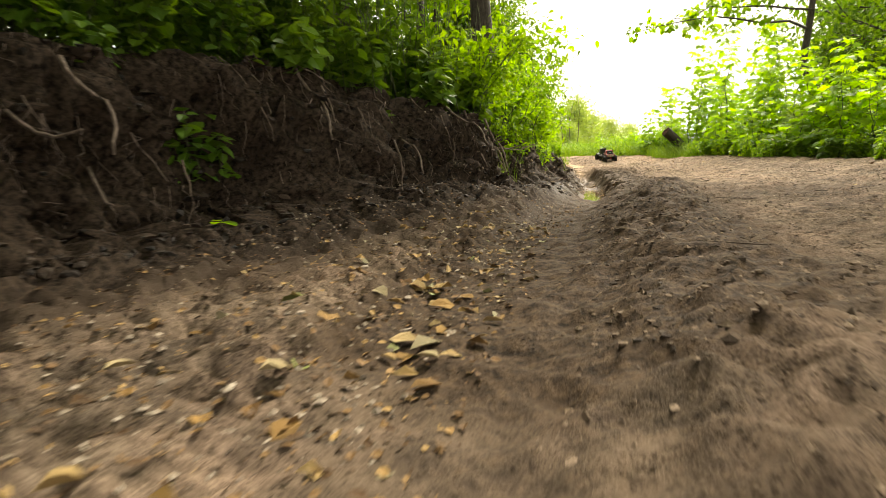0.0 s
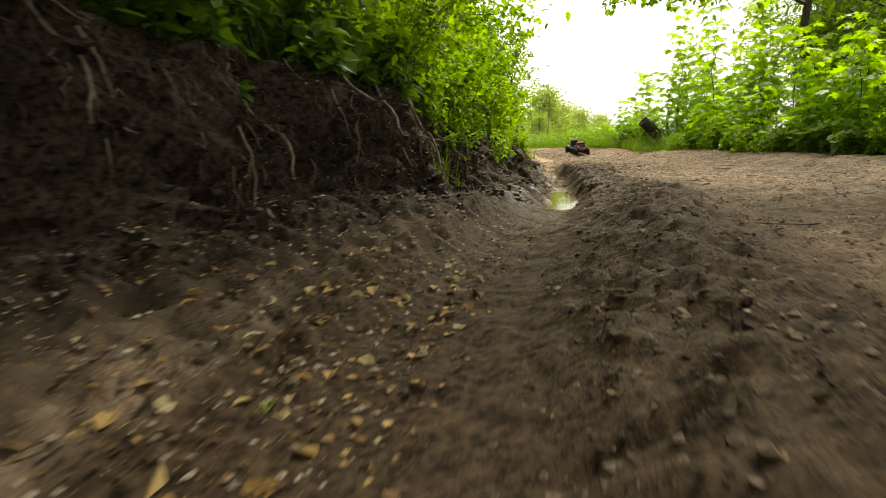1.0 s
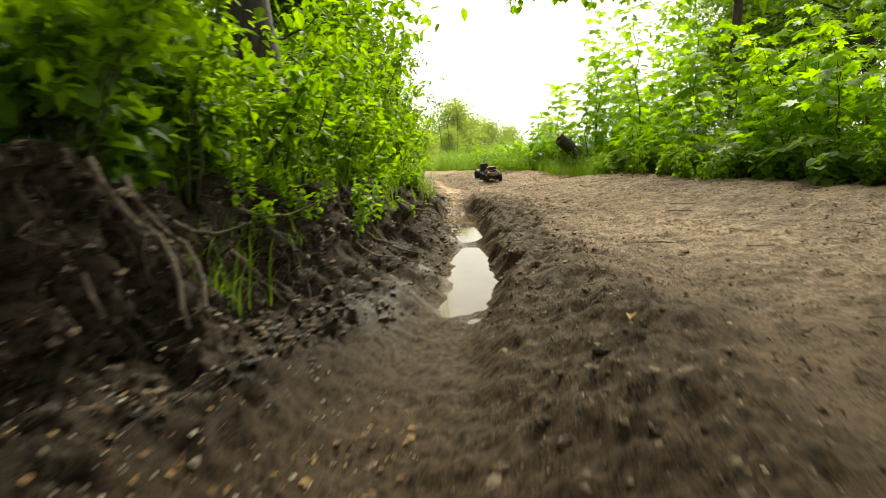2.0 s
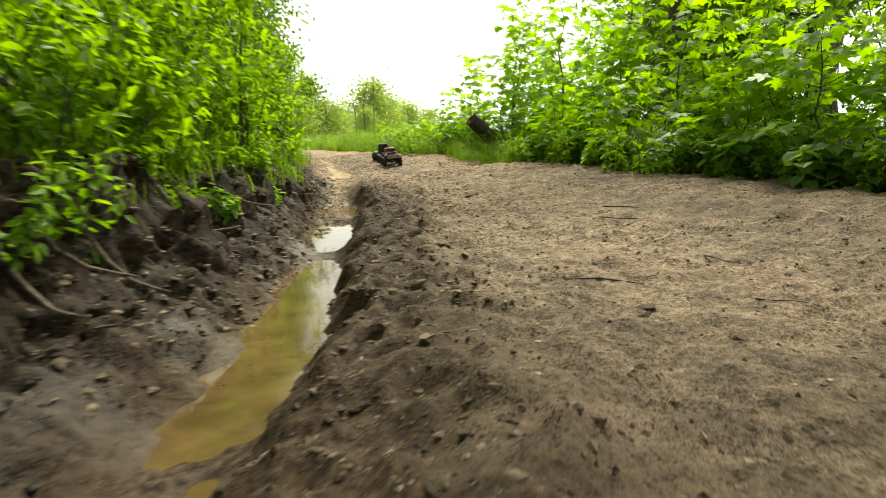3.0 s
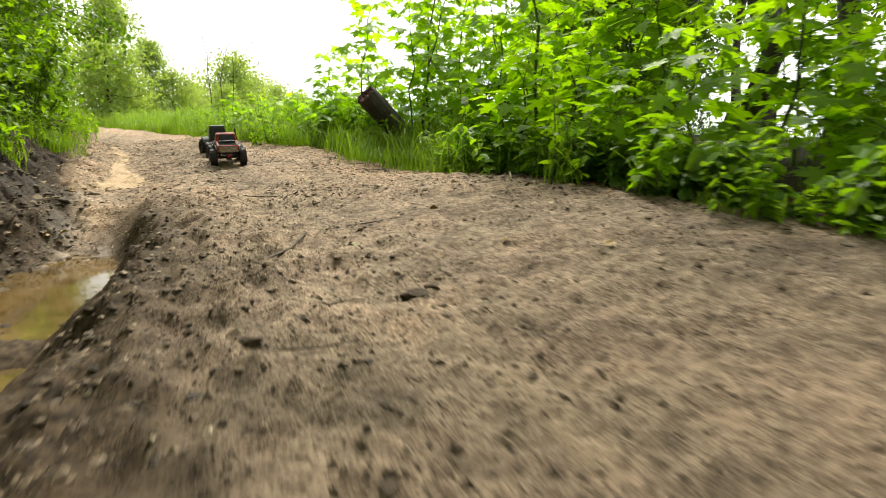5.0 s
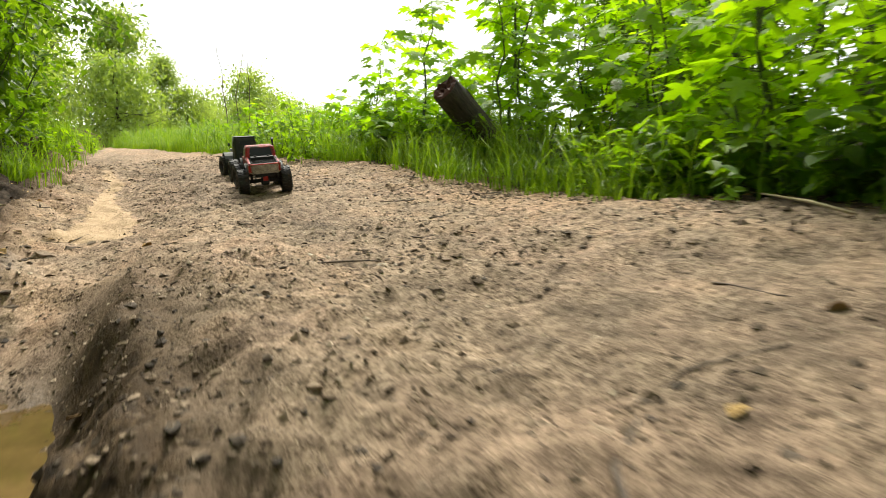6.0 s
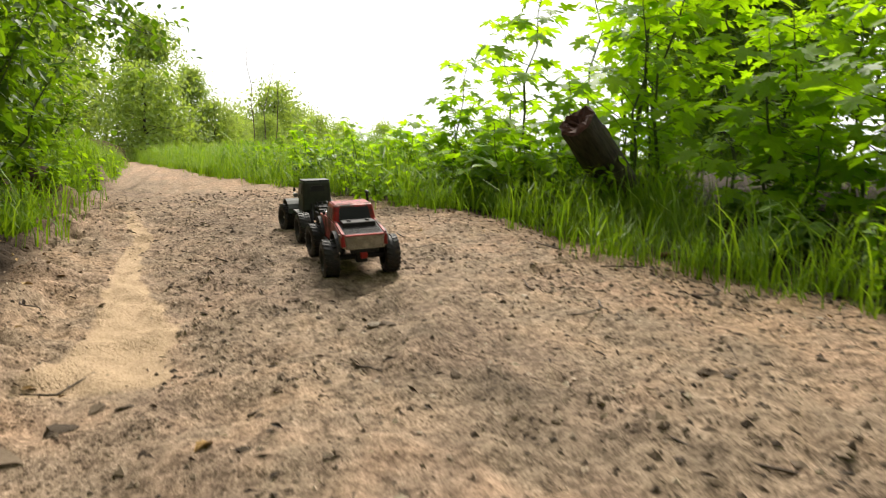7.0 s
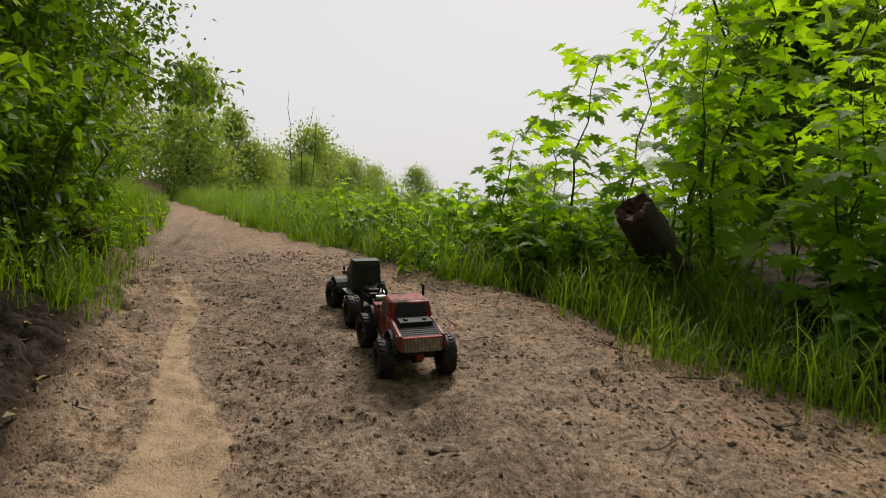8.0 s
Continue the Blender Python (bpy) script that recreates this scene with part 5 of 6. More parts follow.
def make_dark_truck():
    top = new("toy_truck")
    make_running_gear(top)
    part("cab", bm_box(-0.074, 0.074, 0.15, 0.272, 0.118, 0.268, 0.012, (0.007, 0.004, 0.03)), OLIVE, top, "dark olive cab streaked with mud")
    part("roof", bm_box(-0.066, 0.066, 0.156, 0.24, 0.2655, 0.274, 0.004), OLIVE, top, "wet dark roof reflecting the sky")
    part("rear_window", bm_slab([(-0.036, 0.1515, 0.218), (0.036, 0.1515, 0.218), (0.034, 0.1525, 0.246), (-0.034, 0.1525, 0.246)], 0.0015), GLASS, top)
    for s in (-1, 1):
        c = [(s * 0.0725, 0.175, 0.205), (s * 0.0725, 0.245, 0.205), (s * 0.0685, 0.235, 0.25), (s * 0.0685, 0.178, 0.25)]
        part("side_window", bm_slab(c if s > 0 else c[::-1], 0.002), GLASS, top)
        part("running_board", bm_box(s * 0.082 - 0.014, s * 0.082 + 0.014, 0.13, 0.275, 0.113, 0.119, 0.002), STEEL, top, "worn metal running board")
        fender = _flare(arch(0.36, 0.075, 0.085, 10, 165, 10), s * 0.05, s * 0.118)
        part("fender", fender, OLIVE, top, "rounded olive fender with a worn edge")
        part("headlight", bm_rod((s * 0.052, 0.4, 0.175), (s * 0.052, 0.425, 0.175), 0.012, 14), STEEL, top)
        part("mirror", bm_box(s * 0.088 - 0.005, s * 0.088 + 0.005, 0.262, 0.27, 0.212, 0.23, 0.002), BLACK, top)
        part("frame_rail", bm_box(s * 0.034 - 0.006, s * 0.034 + 0.006, -0.09, 0.16, 0.116, 0.134, 0.002), BLACK, top)
        part("rear_post", bm_rod((s * 0.052, 0.06, 0.115), (s * 0.05, 0.07, 0.172), 0.005, 8), BLACK, top)
        part("trailing_rod", bm_rod((s * 0.03, -0.01, 0.085), (s * 0.022, -0.13, 0.1), 0.0035, 6), STEEL, top)
    part("hood", bm_box(-0.05, 0.05, 0.262, 0.41, 0.125, 0.204, 0.012, (0.012, 0.0, 0.006)), OLIVE, top, "narrow dark olive hood")
    part("windscreen", bm_slab([(0.058, 0.2555, 0.21), (-0.058, 0.2555, 0.21), (-0.056, 0.2455, 0.255), (0.056, 0.2455, 0.255)], 0.003), GLASS, top)
    part("grille", bm_box(-0.034, 0.034, 0.408, 0.414, 0.13, 0.195, 0.001), BLACK, top)
    part("front_bumper", bm_box(-0.085, 0.085, 0.425, 0.437, 0.1, 0.12, 0.002), BLACK, top)
    for y in (-0.085, -0.02, 0.06):
        part("cross_member", bm_box(-0.034, 0.034, y, y + 0.01, 0.118, 0.13, 0.001), BLACK, top)
    part("motor", bm_rod((-0.03, 0.1, 0.14), (0.03, 0.1, 0.14), 0.02, 14), BLACK, top)
    part("receiver_box", bm_box(-0.026, 0.026, 0.03, 0.07, 0.132, 0.158, 0.003), BLACK, top)
    part("servo", bm_box(-0.045, -0.005, -0.055, -0.03, 0.128, 0.156, 0.002), BLACK, top)
    for k in range(3):
        v, f = tube_arrays([(-0.02 + 0.02 * k, 0.05, 0.158), (-0.02 + 0.024 * k, 0.08, 0.175), (-0.012 + 0.012 * k, 0.125, 0.168), (0, 0.152, 0.15)], [0.0018] * 4, 5)
        add("wire", np_mesh("wire", v, f, True), BLACK, top)
    part("spare_winch", bm_rod((-0.022, -0.07, 0.14), (0.022, -0.07, 0.14), 0.011, 12), STEEL, top)
    return tagged(top, "dark olive model army truck with a bare rear chassis", "model truck")


TRUCK_SCALE = 0.88


def seat_truck(ob, x, y, heading, base=0.36 * TRUCK_SCALE):
    """Sets a truck down on its four tyres."""
    a = radians(heading)
    f, s = Vector((-math.sin(a), math.cos(a), 0)), Vector((math.cos(a), math.sin(a), 0))
    feet = []
    for u in (0, base):
        for v in (-0.112 * TRUCK_SCALE, 0.112 * TRUCK_SCALE):
            p = Vector((x, y, 0)) + f * u + s * v
            around = [float(ground_z(np.array([p.x + dx]), np.array([p.y + dy]))[0]) for dx in (-0.02, 0, 0.02) for dy in (-0.02, 0, 0.02)]
            feet.append(Vector((p.x, p.y, sorted(around)[6])))
    mid = sum(feet, Vector()) / 4
    ahead = ((feet[2] + feet[3]) - (feet[0] + feet[1])).normalized()
    right = ((feet[1] + feet[3]) - (feet[0] + feet[2])).normalized()
    up = right.cross(ahead).normalized()
    right = ahead.cross(up)
    m = Matrix((right, ahead, up)).transposed().to_4x4()
    m.translation = mid - ahead * base / 2 - up * 0.002
    ob.matrix_basis = m @ Matrix.Scale(TRUCK_SCALE, 4)


red_truck = make_red_truck()
seat_truck(red_truck, 2.22, 12.4, -2)
dark_truck = make_dark_truck()
seat_truck(dark_truck, 2.23, 13.02, 4)

# ---- log, twigs, roots ----
r_small = np.random.default_rng(77)


def make_log():
    top = new("log")
    n, rings = 18, 12
    verts, faces = [], []
    for i in range(rings):
        t = i / (rings - 1)
        for k in range(n):
            a = 2 * math.pi * k / n
            r = 0.093 * (1.12 - 0.12 * t) * (1 + 0.07 * math.sin(3 * a + 4 * t) + 0.05 * math.sin(7 * a - 9 * t) + float(r_small.normal(0, 0.02)))
            verts.append((r * math.cos(a), r * math.sin(a), t * 0.9))
    for i in range(rings - 1):
        for k in range(n):
            a, b = i * n + k, i * n + (k + 1) % n
            faces.append((a, b, b + n, a + n))
    add("bark", np_mesh("bark", verts, faces, True), LOG, top)
    bm = bmesh.new()
    ring = [bm.verts.new(verts[(rings - 1) * n + k]) for k in range(n)]
    for shrink, z in ((0.86, 0.908), (0.6, 0.9), (0.3, 0.88)):
        inner = []
        for k in range(n):
            vx, vy, _ = verts[(rings - 1) * n + k]
            inner.append(bm.verts.new((vx * shrink, vy * shrink, z + float(r_small.normal(0, 0.009)))))
        for k in range(n):
            bm.faces.new((ring[k], ring[(k + 1) % n], inner[(k + 1) % n], inner[k]))
        ring = inner
    mid = bm.verts.new((0.004, -0.003, 0.875))
    for k in range(n):
        bm.faces.new((ring[k], ring[(k + 1) % n], mid))
    part("cut_end", bm, plain("rotten_wood", (0.045, 0.017, 0.01), 0.8, 0, 50, 0.5, 0.6), top, "dark reddish rotten cut end")
    for k in range(9):
        a, z = r_small.uniform(0, 6.28), r_small.uniform(0.3, 0.78)
        flake = bm_box(-0.02, 0.02, 0.085, 0.103, z, z + r_small.uniform(0.05, 0.12), 0.004)
        flake.transform(Matrix.Rotation(a, 4, "Z"))
        part("bark_flake", flake, LOG, top)
    return tagged(top, "old dark rotten log leaning out of the verge's grass", "log")


log = make_log()
foot, tip_ = Vector((4.1, 13.2, 0.29)), Vector((3.47, 13.03, 0.83))
log.matrix_basis = Matrix.Translation(foot) @ (tip_ - foot).to_track_quat("Z", "Y").to_matrix().to_4x4()


def crooked(r, length, radius, flat=True, bend=0.25, n=7):
    way = np.array([1.0, 0, 0])
    pts = [np.zeros(3)]
    for _ in range(n - 1):
        way = way + r.normal(0, bend, 3) * ([1, 1, 0.15] if flat else [1, 1, 1])
        way /= np.linalg.norm(way)
        pts.append(pts[-1] + way * length / (n - 1))
    return tube_arrays(pts, np.linspace(radius, radius * 0.45, n), 6)


twig_meshes = [np_mesh("twig", *crooked(r_small, L, R), True) for L, R in ((0.09, 0.0018), (0.13, 0.0024), (0.19, 0.003), (0.26, 0.0038), (0.06, 0.0015))]
for me in twig_meshes:
    me.materials.append(TWIG)
twig_spots = [(3.0, 10.3, 3, 20), (1.9, 8.8, 2, 35), (2.05, 9.0, 1, 10), (2.3, 6.1, 1, -40), (2.5, 6.6, 2, -50), (1.75, 12.3, 1, 30), (1.3, 12.3, 1, -60), (2.7, 12.1, 1, -20), (2.9, 11.9, 0, 40), (2.55, 10.6, 3, -35), (2.75, 10.2, 2, -40)]
for k in range(60):
    y = r_small.uniform(1.0, 14.0)
    twig_spots.append((r_small.uniform(channel_x(y) + 0.3, edge_x(y) - 0.05), y, r_small.integers(0, 5), r_small.uniform(0, 360)))
for x, y, k, turn in twig_spots:
    ob = new("twig", twig_meshes[int(k)])
    ob.matrix_basis = on_ground(float(x), float(y), float(turn), 1.0, -0.003)
    tagged(ob, "thin dark dead twig lying on the track", "twig", "twigs on the track")

root_meshes = [np_mesh("root", *crooked(r_small, L, R, False, 0.22, 9), True) for L, R in ((0.35, 0.008), (0.5, 0.011), (0.25, 0.005), (0.42, 0.006), (0.18, 0.003))]
for me in root_meshes:
    me.materials.append(ROOT)
root_spots = [(-1.95, 1.75, 1, 38), (-1.75, 2.2, 1, 48), (-1.62, 2.35, 0, 55)]
for k in range(70):
    y = r_small.uniform(0.8, 9.0)
    root_spots.append((bank_x(y) - r_small.uniform(0.2, 0.42), y, r_small.integers(0, 5), r_small.uniform(30, 75)))
for x, y, k, dip in root_spots:
    z = float(ground_z(np.array([x]), np.array([y]))[0])
    x = float(x + bank_bite(x, y, z)) + 0.02
    ob = new("root", root_meshes[int(k)])
    ob.matrix_basis = pose(float(x), float(y), z + 0.035, 0, float(dip), float(r_small.uniform(-40, 40)))
    tagged(ob, "bare pale root hanging out of the dark earth bank", "root", "roots in the bank")

pieces = []
for k in range(520):
    y = r_small.uniform(0.2, 6.2)
    x = float(bank_x(y)) - r_small.uniform(0.12, 0.45)
    z = float(ground_z(np.array([x]), np.array([y]))[0])
    x = x + float(bank_bite(x, y, z)) + 0.012
    length = r_small.uniform(0.05, 0.24)
    sway = r_small.normal(0, 0.02, (5, 3)) * [1, 1, 0.3]
    sway[0] = 0
    line = np.array([x, y, z + 0.01]) + np.linspace(0, 1, 5)[:, None] * [0.03, r_small.normal(0, 0.05), -length] + sway
    pieces.append(tube_arrays(line, np.linspace(r_small.uniform(0.0012, 0.003), 0.0007, 5), 4))
tagged(add("root_hairs", np_mesh("root_hairs", *join_arrays(pieces), True), ROOT), "thin root hairs hanging down the earth bank", "roots", kind="stuff")

# sprout on the bank's foot
sprout = new("sprout")
v, f = scatter_leaves(OVAL * [1.5, 1, 1], OVAL_F, np.array([(0, 0, 0.07), (0, 0, 0.07), (0, 0, 0.075)]), np.array([0.9, -1.6, 2.8]), np.array([0.1, 0.15, -0.2]), np.zeros(3), np.array([0.075, 0.085, 0.05]))
add("leaves", np_mesh("leaves", v, f), MAPLE, sprout)
add("stem", np_mesh("stem", *tube_arrays([(0, 0, -0.02), (0.01, 0, 0.03), (0, 0, 0.072)], [0.003, 0.0025, 0.002], 6), True), STEM, sprout)
sprout.matrix_basis = on_ground(-1.2, 2.55, 0)
tagged(sprout, "small light green seedling at the foot of the bank", "seedling")


# ---- sticks and bark that lie on the track ----
def lay(name, points, radii, material, label, category, lift=0.0):
    """A stick whose points in x and y follow the ground."""
    xs, ys = np.array([p[0] for p in points]), np.array([p[1] for p in points])
    zs = ground_z(xs, ys) + np.array(radii) + lift
    top = add(name, np_mesh(name, *tube_arrays(list(zip(xs, ys, zs)), radii, 7), True), material)
    return tagged(top, label, category)


STRAW = bark_material("dry_straw", (0.22, 0.17, 0.09), (0.46, 0.38, 0.23))
RUST = bark_material("peeled_branch", (0.06, 0.026, 0.014), (0.17, 0.075, 0.04))
lay("twig", [(1.97, 9.42), (2.03, 9.55), (2.13, 9.66), (2.2, 9.8), (2.3, 9.88)], [0.003, 0.0045, 0.0045, 0.004, 0.002], TWIG, "crooked dark twig lying on the track", "twig")
lay("twig", [(2.3, 9.9), (2.45, 9.96), (2.6, 9.92)], [0.002, 0.003, 0.0015], TWIG, "thin dark twig lying on the track", "twig")
lay("twig", [(1.94, 6.55), (2.05, 6.5), (2.16, 6.42)], [0.002, 0.0035, 0.002], TWIG, "short dark twig pressed into the track", "twig")
lay("straw_stalk", [(3.3, 10.3), (3.42, 10.5), (3.52, 10.68), (3.66, 10.9)], [0.004, 0.005, 0.004, 0.002], STRAW, "pale dry stalk lying at the edge of the track", "stalk", 0.01)
lay("branch_piece", [(3.36, 12.3), (3.42, 12.29), (3.5, 12.31)], [0.01, 0.012, 0.009], RUST, "short reddish broken branch at the foot of the verge", "branch")
lay("twig", [(1.42, 12.2), (1.46, 12.23), (1.49, 12.3)], [0.001, 0.002, 0.001], TWIG, "dark twig caught at the edge of the sand", "twig")
lay("twig", [(1.4, 11.83), (1.46, 11.84), (1.52, 11.9)], [0.0015, 0.0025, 0.0012], TWIG, "dark twig across the run of sand", "twig")

# ---- stones, fallen leaves, crumbs ----
ICO = bmesh.new()
bmesh.ops.create_icosphere(ICO, subdivisions=1, radius=1.0)
ICO_V = np.array([tuple(v.co) for v in ICO.verts])
ICO_F = np.array([[v.index for v in f.verts] for f in ICO.faces])
ICO.free()
OCT_V = np.array([(1, 0, 0), (0, 1, 0), (-1, 0, 0), (0, -1, 0), (0, 0, 1), (0, 0, -1)], float)
OCT_F = np.array([(0, 1, 4), (1, 2, 4), (2, 3, 4), (3, 0, 4), (1, 0, 5), (2, 1, 5), (3, 2, 5), (0, 3, 5)])
ICO2 = bmesh.new()
bmesh.ops.create_icosphere(ICO2, subdivisions=2, radius=1.0)
ICO2_V = np.array([tuple(v.co) for v in ICO2.verts])
ICO2_F = np.array([[v.index for v in f.verts] for f in ICO2.faces])
ICO2.free()


def lump(r, size, rough=0.25, flat=0.6):
    """An uneven stone or clod."""
    v = ICO2_V.copy()
    for _ in range(9):
        d = r.normal(0, 1, 3)
        d /= np.linalg.norm(d)
        cut = r.uniform(0.4, 0.8)
        over = np.maximum(v @ d - cut, 0)
        v = v - over[:, None] * d * 0.9
    if rough > 0.5:
        for _ in range(9):
            d = r.normal(0, 1, 3)
            d /= np.linalg.norm(d)
            v = v * (1 + r.uniform(-0.3, 0.35) * np.exp(-8 * (1 - (v / np.linalg.norm(v, axis=1, keepdims=True)) @ d))[:, None])
    v = v * (1 + r.normal(0, rough * 0.15, (len(v), 1)))
    return v * r.uniform(0.75, 1.25, 3) * [1, 1, flat] * size


stone_meshes = [np_mesh("stone", lump(r_small, 1.0, 0.3, 0.55), ICO2_F, False) for _ in range(6)]
for me in stone_meshes:
    me.materials.append(STONE)
stone_spots = [(1.62, 6.0, 0.03), (1.5, 5.75, 0.02), (2.28, 10.75, 0.028), (2.14, 11.92, 0.022), (2.2, 11.0, 0.025), (2.06, 11.6, 0.016), (2.6, 12.0, 0.018)]
for _ in range(110):
    y = r_small.uniform(0.2, 4.5)
    x = channel_x(y) - 0.12 - abs(r_small.normal(0.2, 0.3))
    stone_spots.append((x, y, r_small.uniform(0.006, 0.02)))
for _ in range(110):
    y = r_small.uniform(3.0, 14.5)
    stone_spots.append((r_small.uniform(channel_x(y) + 0.5, edge_x(y)), y, r_small.uniform(0.004, 0.011)))
for x, y, s in stone_spots:
    ob = new("stone", stone_meshes[r_small.integers(0, 6)])
    ob.matrix_basis = on_ground(float(x), float(y), r_small.uniform(0, 360), float(s), float(s) * 0.25)
    tagged(ob, "small pale rounded stone lying in the soil", "stone", "stones on the track")

clod_meshes = [np_mesh("clod", lump(r_small, 1.0, 0.9, 0.55), ICO2_F, False) for _ in range(6)]
for me in clod_meshes:
    me.materials.append(LUMP)
clod_spots = [(2.66, 11.36, 0.02), (2.69, 11.33, 0.022), (2.72, 11.3, 0.018), (2.75, 11.27, 0.014), (1.5, 11.63, 0.03), (1.44, 11.55, 0.035), (1.55, 11.7, 0.02), (1.6, 11.68, 0.016), (1.38, 11.62, 0.02), (2.2, 11.55, 0.02), (1.98, 6.12, 0.035), (2.02, 6.16, 0.025), (2.33, 9.1, 0.035), (2.38, 9.12, 0.025), (1.9, 8.84, 0.022), (3.0, 11.85, 0.02), (3.05, 11.8, 0.016), (3.1, 11.77, 0.018), (2.16, 11.9, 0.022), (1.5, 11.6, 0.012), (3.48, 11.7, 0.03)]
for _ in range(90):
    y = r_small.uniform(2.4, 8.0)
    clod_spots.append((channel_x(y) + r_small.uniform(0.15, 0.7), y, r_small.uniform(0.01, 0.024)))
for _ in range(190):
    y = r_small.uniform(3.4, 14.5)
    clod_spots.append((r_small.uniform(channel_x(y) + 0.2, edge_x(y)), y, 0.005 + 0.012 * r_small.random() ** 2))
for x, y, s in clod_spots:
    ob = new("clod", clod_meshes[r_small.integers(0, 6)])
    ob.matrix_basis = on_ground(float(x), float(y), r_small.uniform(0, 360), float(s), float(s) * 0.05)
    tagged(ob, "dark lump of churned mud on the track", "clod", "mud clods on the track")

leaf_meshes = []
for _ in range(6):
    v = (OVAL * [1.35, 1, 1]).copy()
    v[:, 2] += r_small.normal(0, 0.08, 6)
    leaf_meshes.append(np_mesh("fallen_leaf", v, OVAL_F))
    leaf_meshes[-1].materials.append(FALLEN)
leaf_spots = []
for _ in range(270):
    y = r_small.uniform(0.4, 3.6)
    leaf_spots.append((channel_x(y) - abs(r_small.normal(0.3, 0.3)), y, r_small.uniform(0.025, 0.075 if y < 2.2 else 0.05)))
for _ in range(50):
    y = r_small.uniform(3.5, 14.5)
    leaf_spots.append((r_small.uniform(channel_x(y) - 0.1, edge_x(y) + 0.1), y, r_small.uniform(0.015, 0.045)))
for _ in range(70):
    y = r_small.uniform(10.9, 13.0)
    leaf_spots.append((bank_x(y) + r_small.uniform(-0.35, 0.15), y, r_small.uniform(0.015, 0.045)))
for x, y, s in leaf_spots:
    ob = new("fallen_leaf", leaf_meshes[r_small.integers(0, 6)])
    ob.matrix_basis = on_ground(float(x), float(y), r_small.uniform(0, 360), float(s), -0.004, tuple(r_small.normal(0, 12, 2)))
    tagged(ob, "dry yellowed fallen leaf on damp soil", "leaf", "fallen leaves")


def off_sand(x, y):
    """Leaves the smooth run of sand bare."""
    c = np.interp(y, [11.3, 11.6, 11.9, 12.15, 12.4, 12.7], [1.4, 1.45, 1.53, 1.58, 1.545, 1.5])
    return (np.abs(x - c) > 0.11) | (y < 11.35) | (y > 12.7) | (r_small.random(len(x)) < 0.06)


def crumb_sheet(name, x, y, size, material, label, sink=0.25, flat=0.65, fine=False):
    r = np.random.default_rng(len(x))
    n = len(x)
    z = ground_z(x, y)
    x = x + bank_bite(x, y, z)
    shape, tris = (OCT_V * 1.15, OCT_F) if fine else (ICO_V, ICO_F)
    v = shape[None] * (1 + r.normal(0, 0.2 if fine else 0.3, (n, len(shape), 1))) * size[:, None, None] * r.uniform([0.6, 0.6, 0.45], [1.4, 1.4, 0.45 + flat * 0.6], (n, 3))[:, None]
    a = r.uniform(0, 2 * math.pi, n)[:, None]
    vx, vy = v[..., 0] * np.cos(a) - v[..., 1] * np.sin(a), v[..., 0] * np.sin(a) + v[..., 1] * np.cos(a)
    v = np.stack([vx + x[:, None], vy + y[:, None], v[..., 2] + (z + size * sink)[:, None]], -1)
    f = tris[None] + (np.arange(n) * len(shape))[:, None, None]
    ob = add(name, np_mesh(name, v.reshape(-1, 3), f.reshape(-1, 3), False), material)
    return tagged(ob, label, "debris", kind="stuff")


n = 17000
y = 10.6 + 4.2 * r_small.random(n) ** 1.3
x = bank_x(y) + (edge_x(y) + 0.05 - bank_x(y)) * r_small.random(n)
keep = off_sand(x, y) & (0.5 * vnoise(x, y, 0.3, 63) + 0.4 * vnoise(x, y, 0.1, 64) + r_small.normal(0, 0.4, n) > -0.15)
x, y = x[keep], y[keep]
crumb_sheet("track_grit", x, y, 0.0015 + 0.006 * r_small.random(len(x)) ** 2.5, GRIT, "brown and pale grit strewn over the track", 0.0, 0.65, True)
n = 9000
y = r_small.uniform(2.5, 10.4, n)
x = channel_x(y) + 0.3 + (edge_x(y) - channel_x(y)) * r_small.random(n)
crumb_sheet("track_grit", x, y, 0.0015 + 0.006 * r_small.random(n) ** 3, GRIT, "brown and pale grit strewn over the track", 0.0, 0.65, True)
n = 46000
y = r_small.uniform(0.2, 15.0, n)
x = channel_x(y) + 0.12 + (edge_x(y) - channel_x(y)) * r_small.random(n)
keep = off_sand(x, y) & (vnoise(x, y, 0.35, 61) + 0.6 * vnoise(x, y, 0.12, 62) + r_small.normal(0, 0.3, n) > 0.1)
x, y = x[keep], y[keep]
crumb_sheet("mud_crumbs", x, y, 0.002 + 0.0095 * r_small.random(len(x)) ** 3.2, LUMP, "dark crumbs of churned mud strewn over the track", -0.05, 0.65, True)
n = 6000
y = r_small.uniform(1.0, 11.0, n)
x = channel_x(y) + 0.24 + np.abs(r_small.normal(0, 0.36, n))
crumb_sheet("berm_clods", x, y, 0.003 + 0.01 * r_small.random(n) ** 3, CLOD, "wet mud lumps thrown up along the channel", -0.3, 0.5)
n = 6500
y = r_small.uniform(4.6, 11.6, n)
x = bank_x(y) - 0.42 + 0.66 * r_small.random(n)
crumb_sheet("shore_clods", x, y, 0.004 + 0.015 * r_small.random(n) ** 2.4, CLOD, "brown mud lumps on the low wet bank", -0.25, 0.5)
n = 2600
y = r_small.uniform(0.0, 5.8, n)
x = bank_x(y) - 0.45 + 0.75 * r_small.random(n)
crumb_sheet("bank_clods", x, y, 0.005 + 0.022 * r_small.random(n) ** 2.4, crumb_material("bank_earth", [(0.0, (0.006, 0.0045, 0.003)), (0.6, (0.022, 0.015, 0.01)), (1.0, (0.06, 0.04, 0.026))], 0.6), "black earth lumps breaking out of the bank", 0.0)
n = 2600
y = r_small.uniform(0.1, 5.0, n)
x = channel_x(y) - 1.1 * r_small.random(n) - 0.05
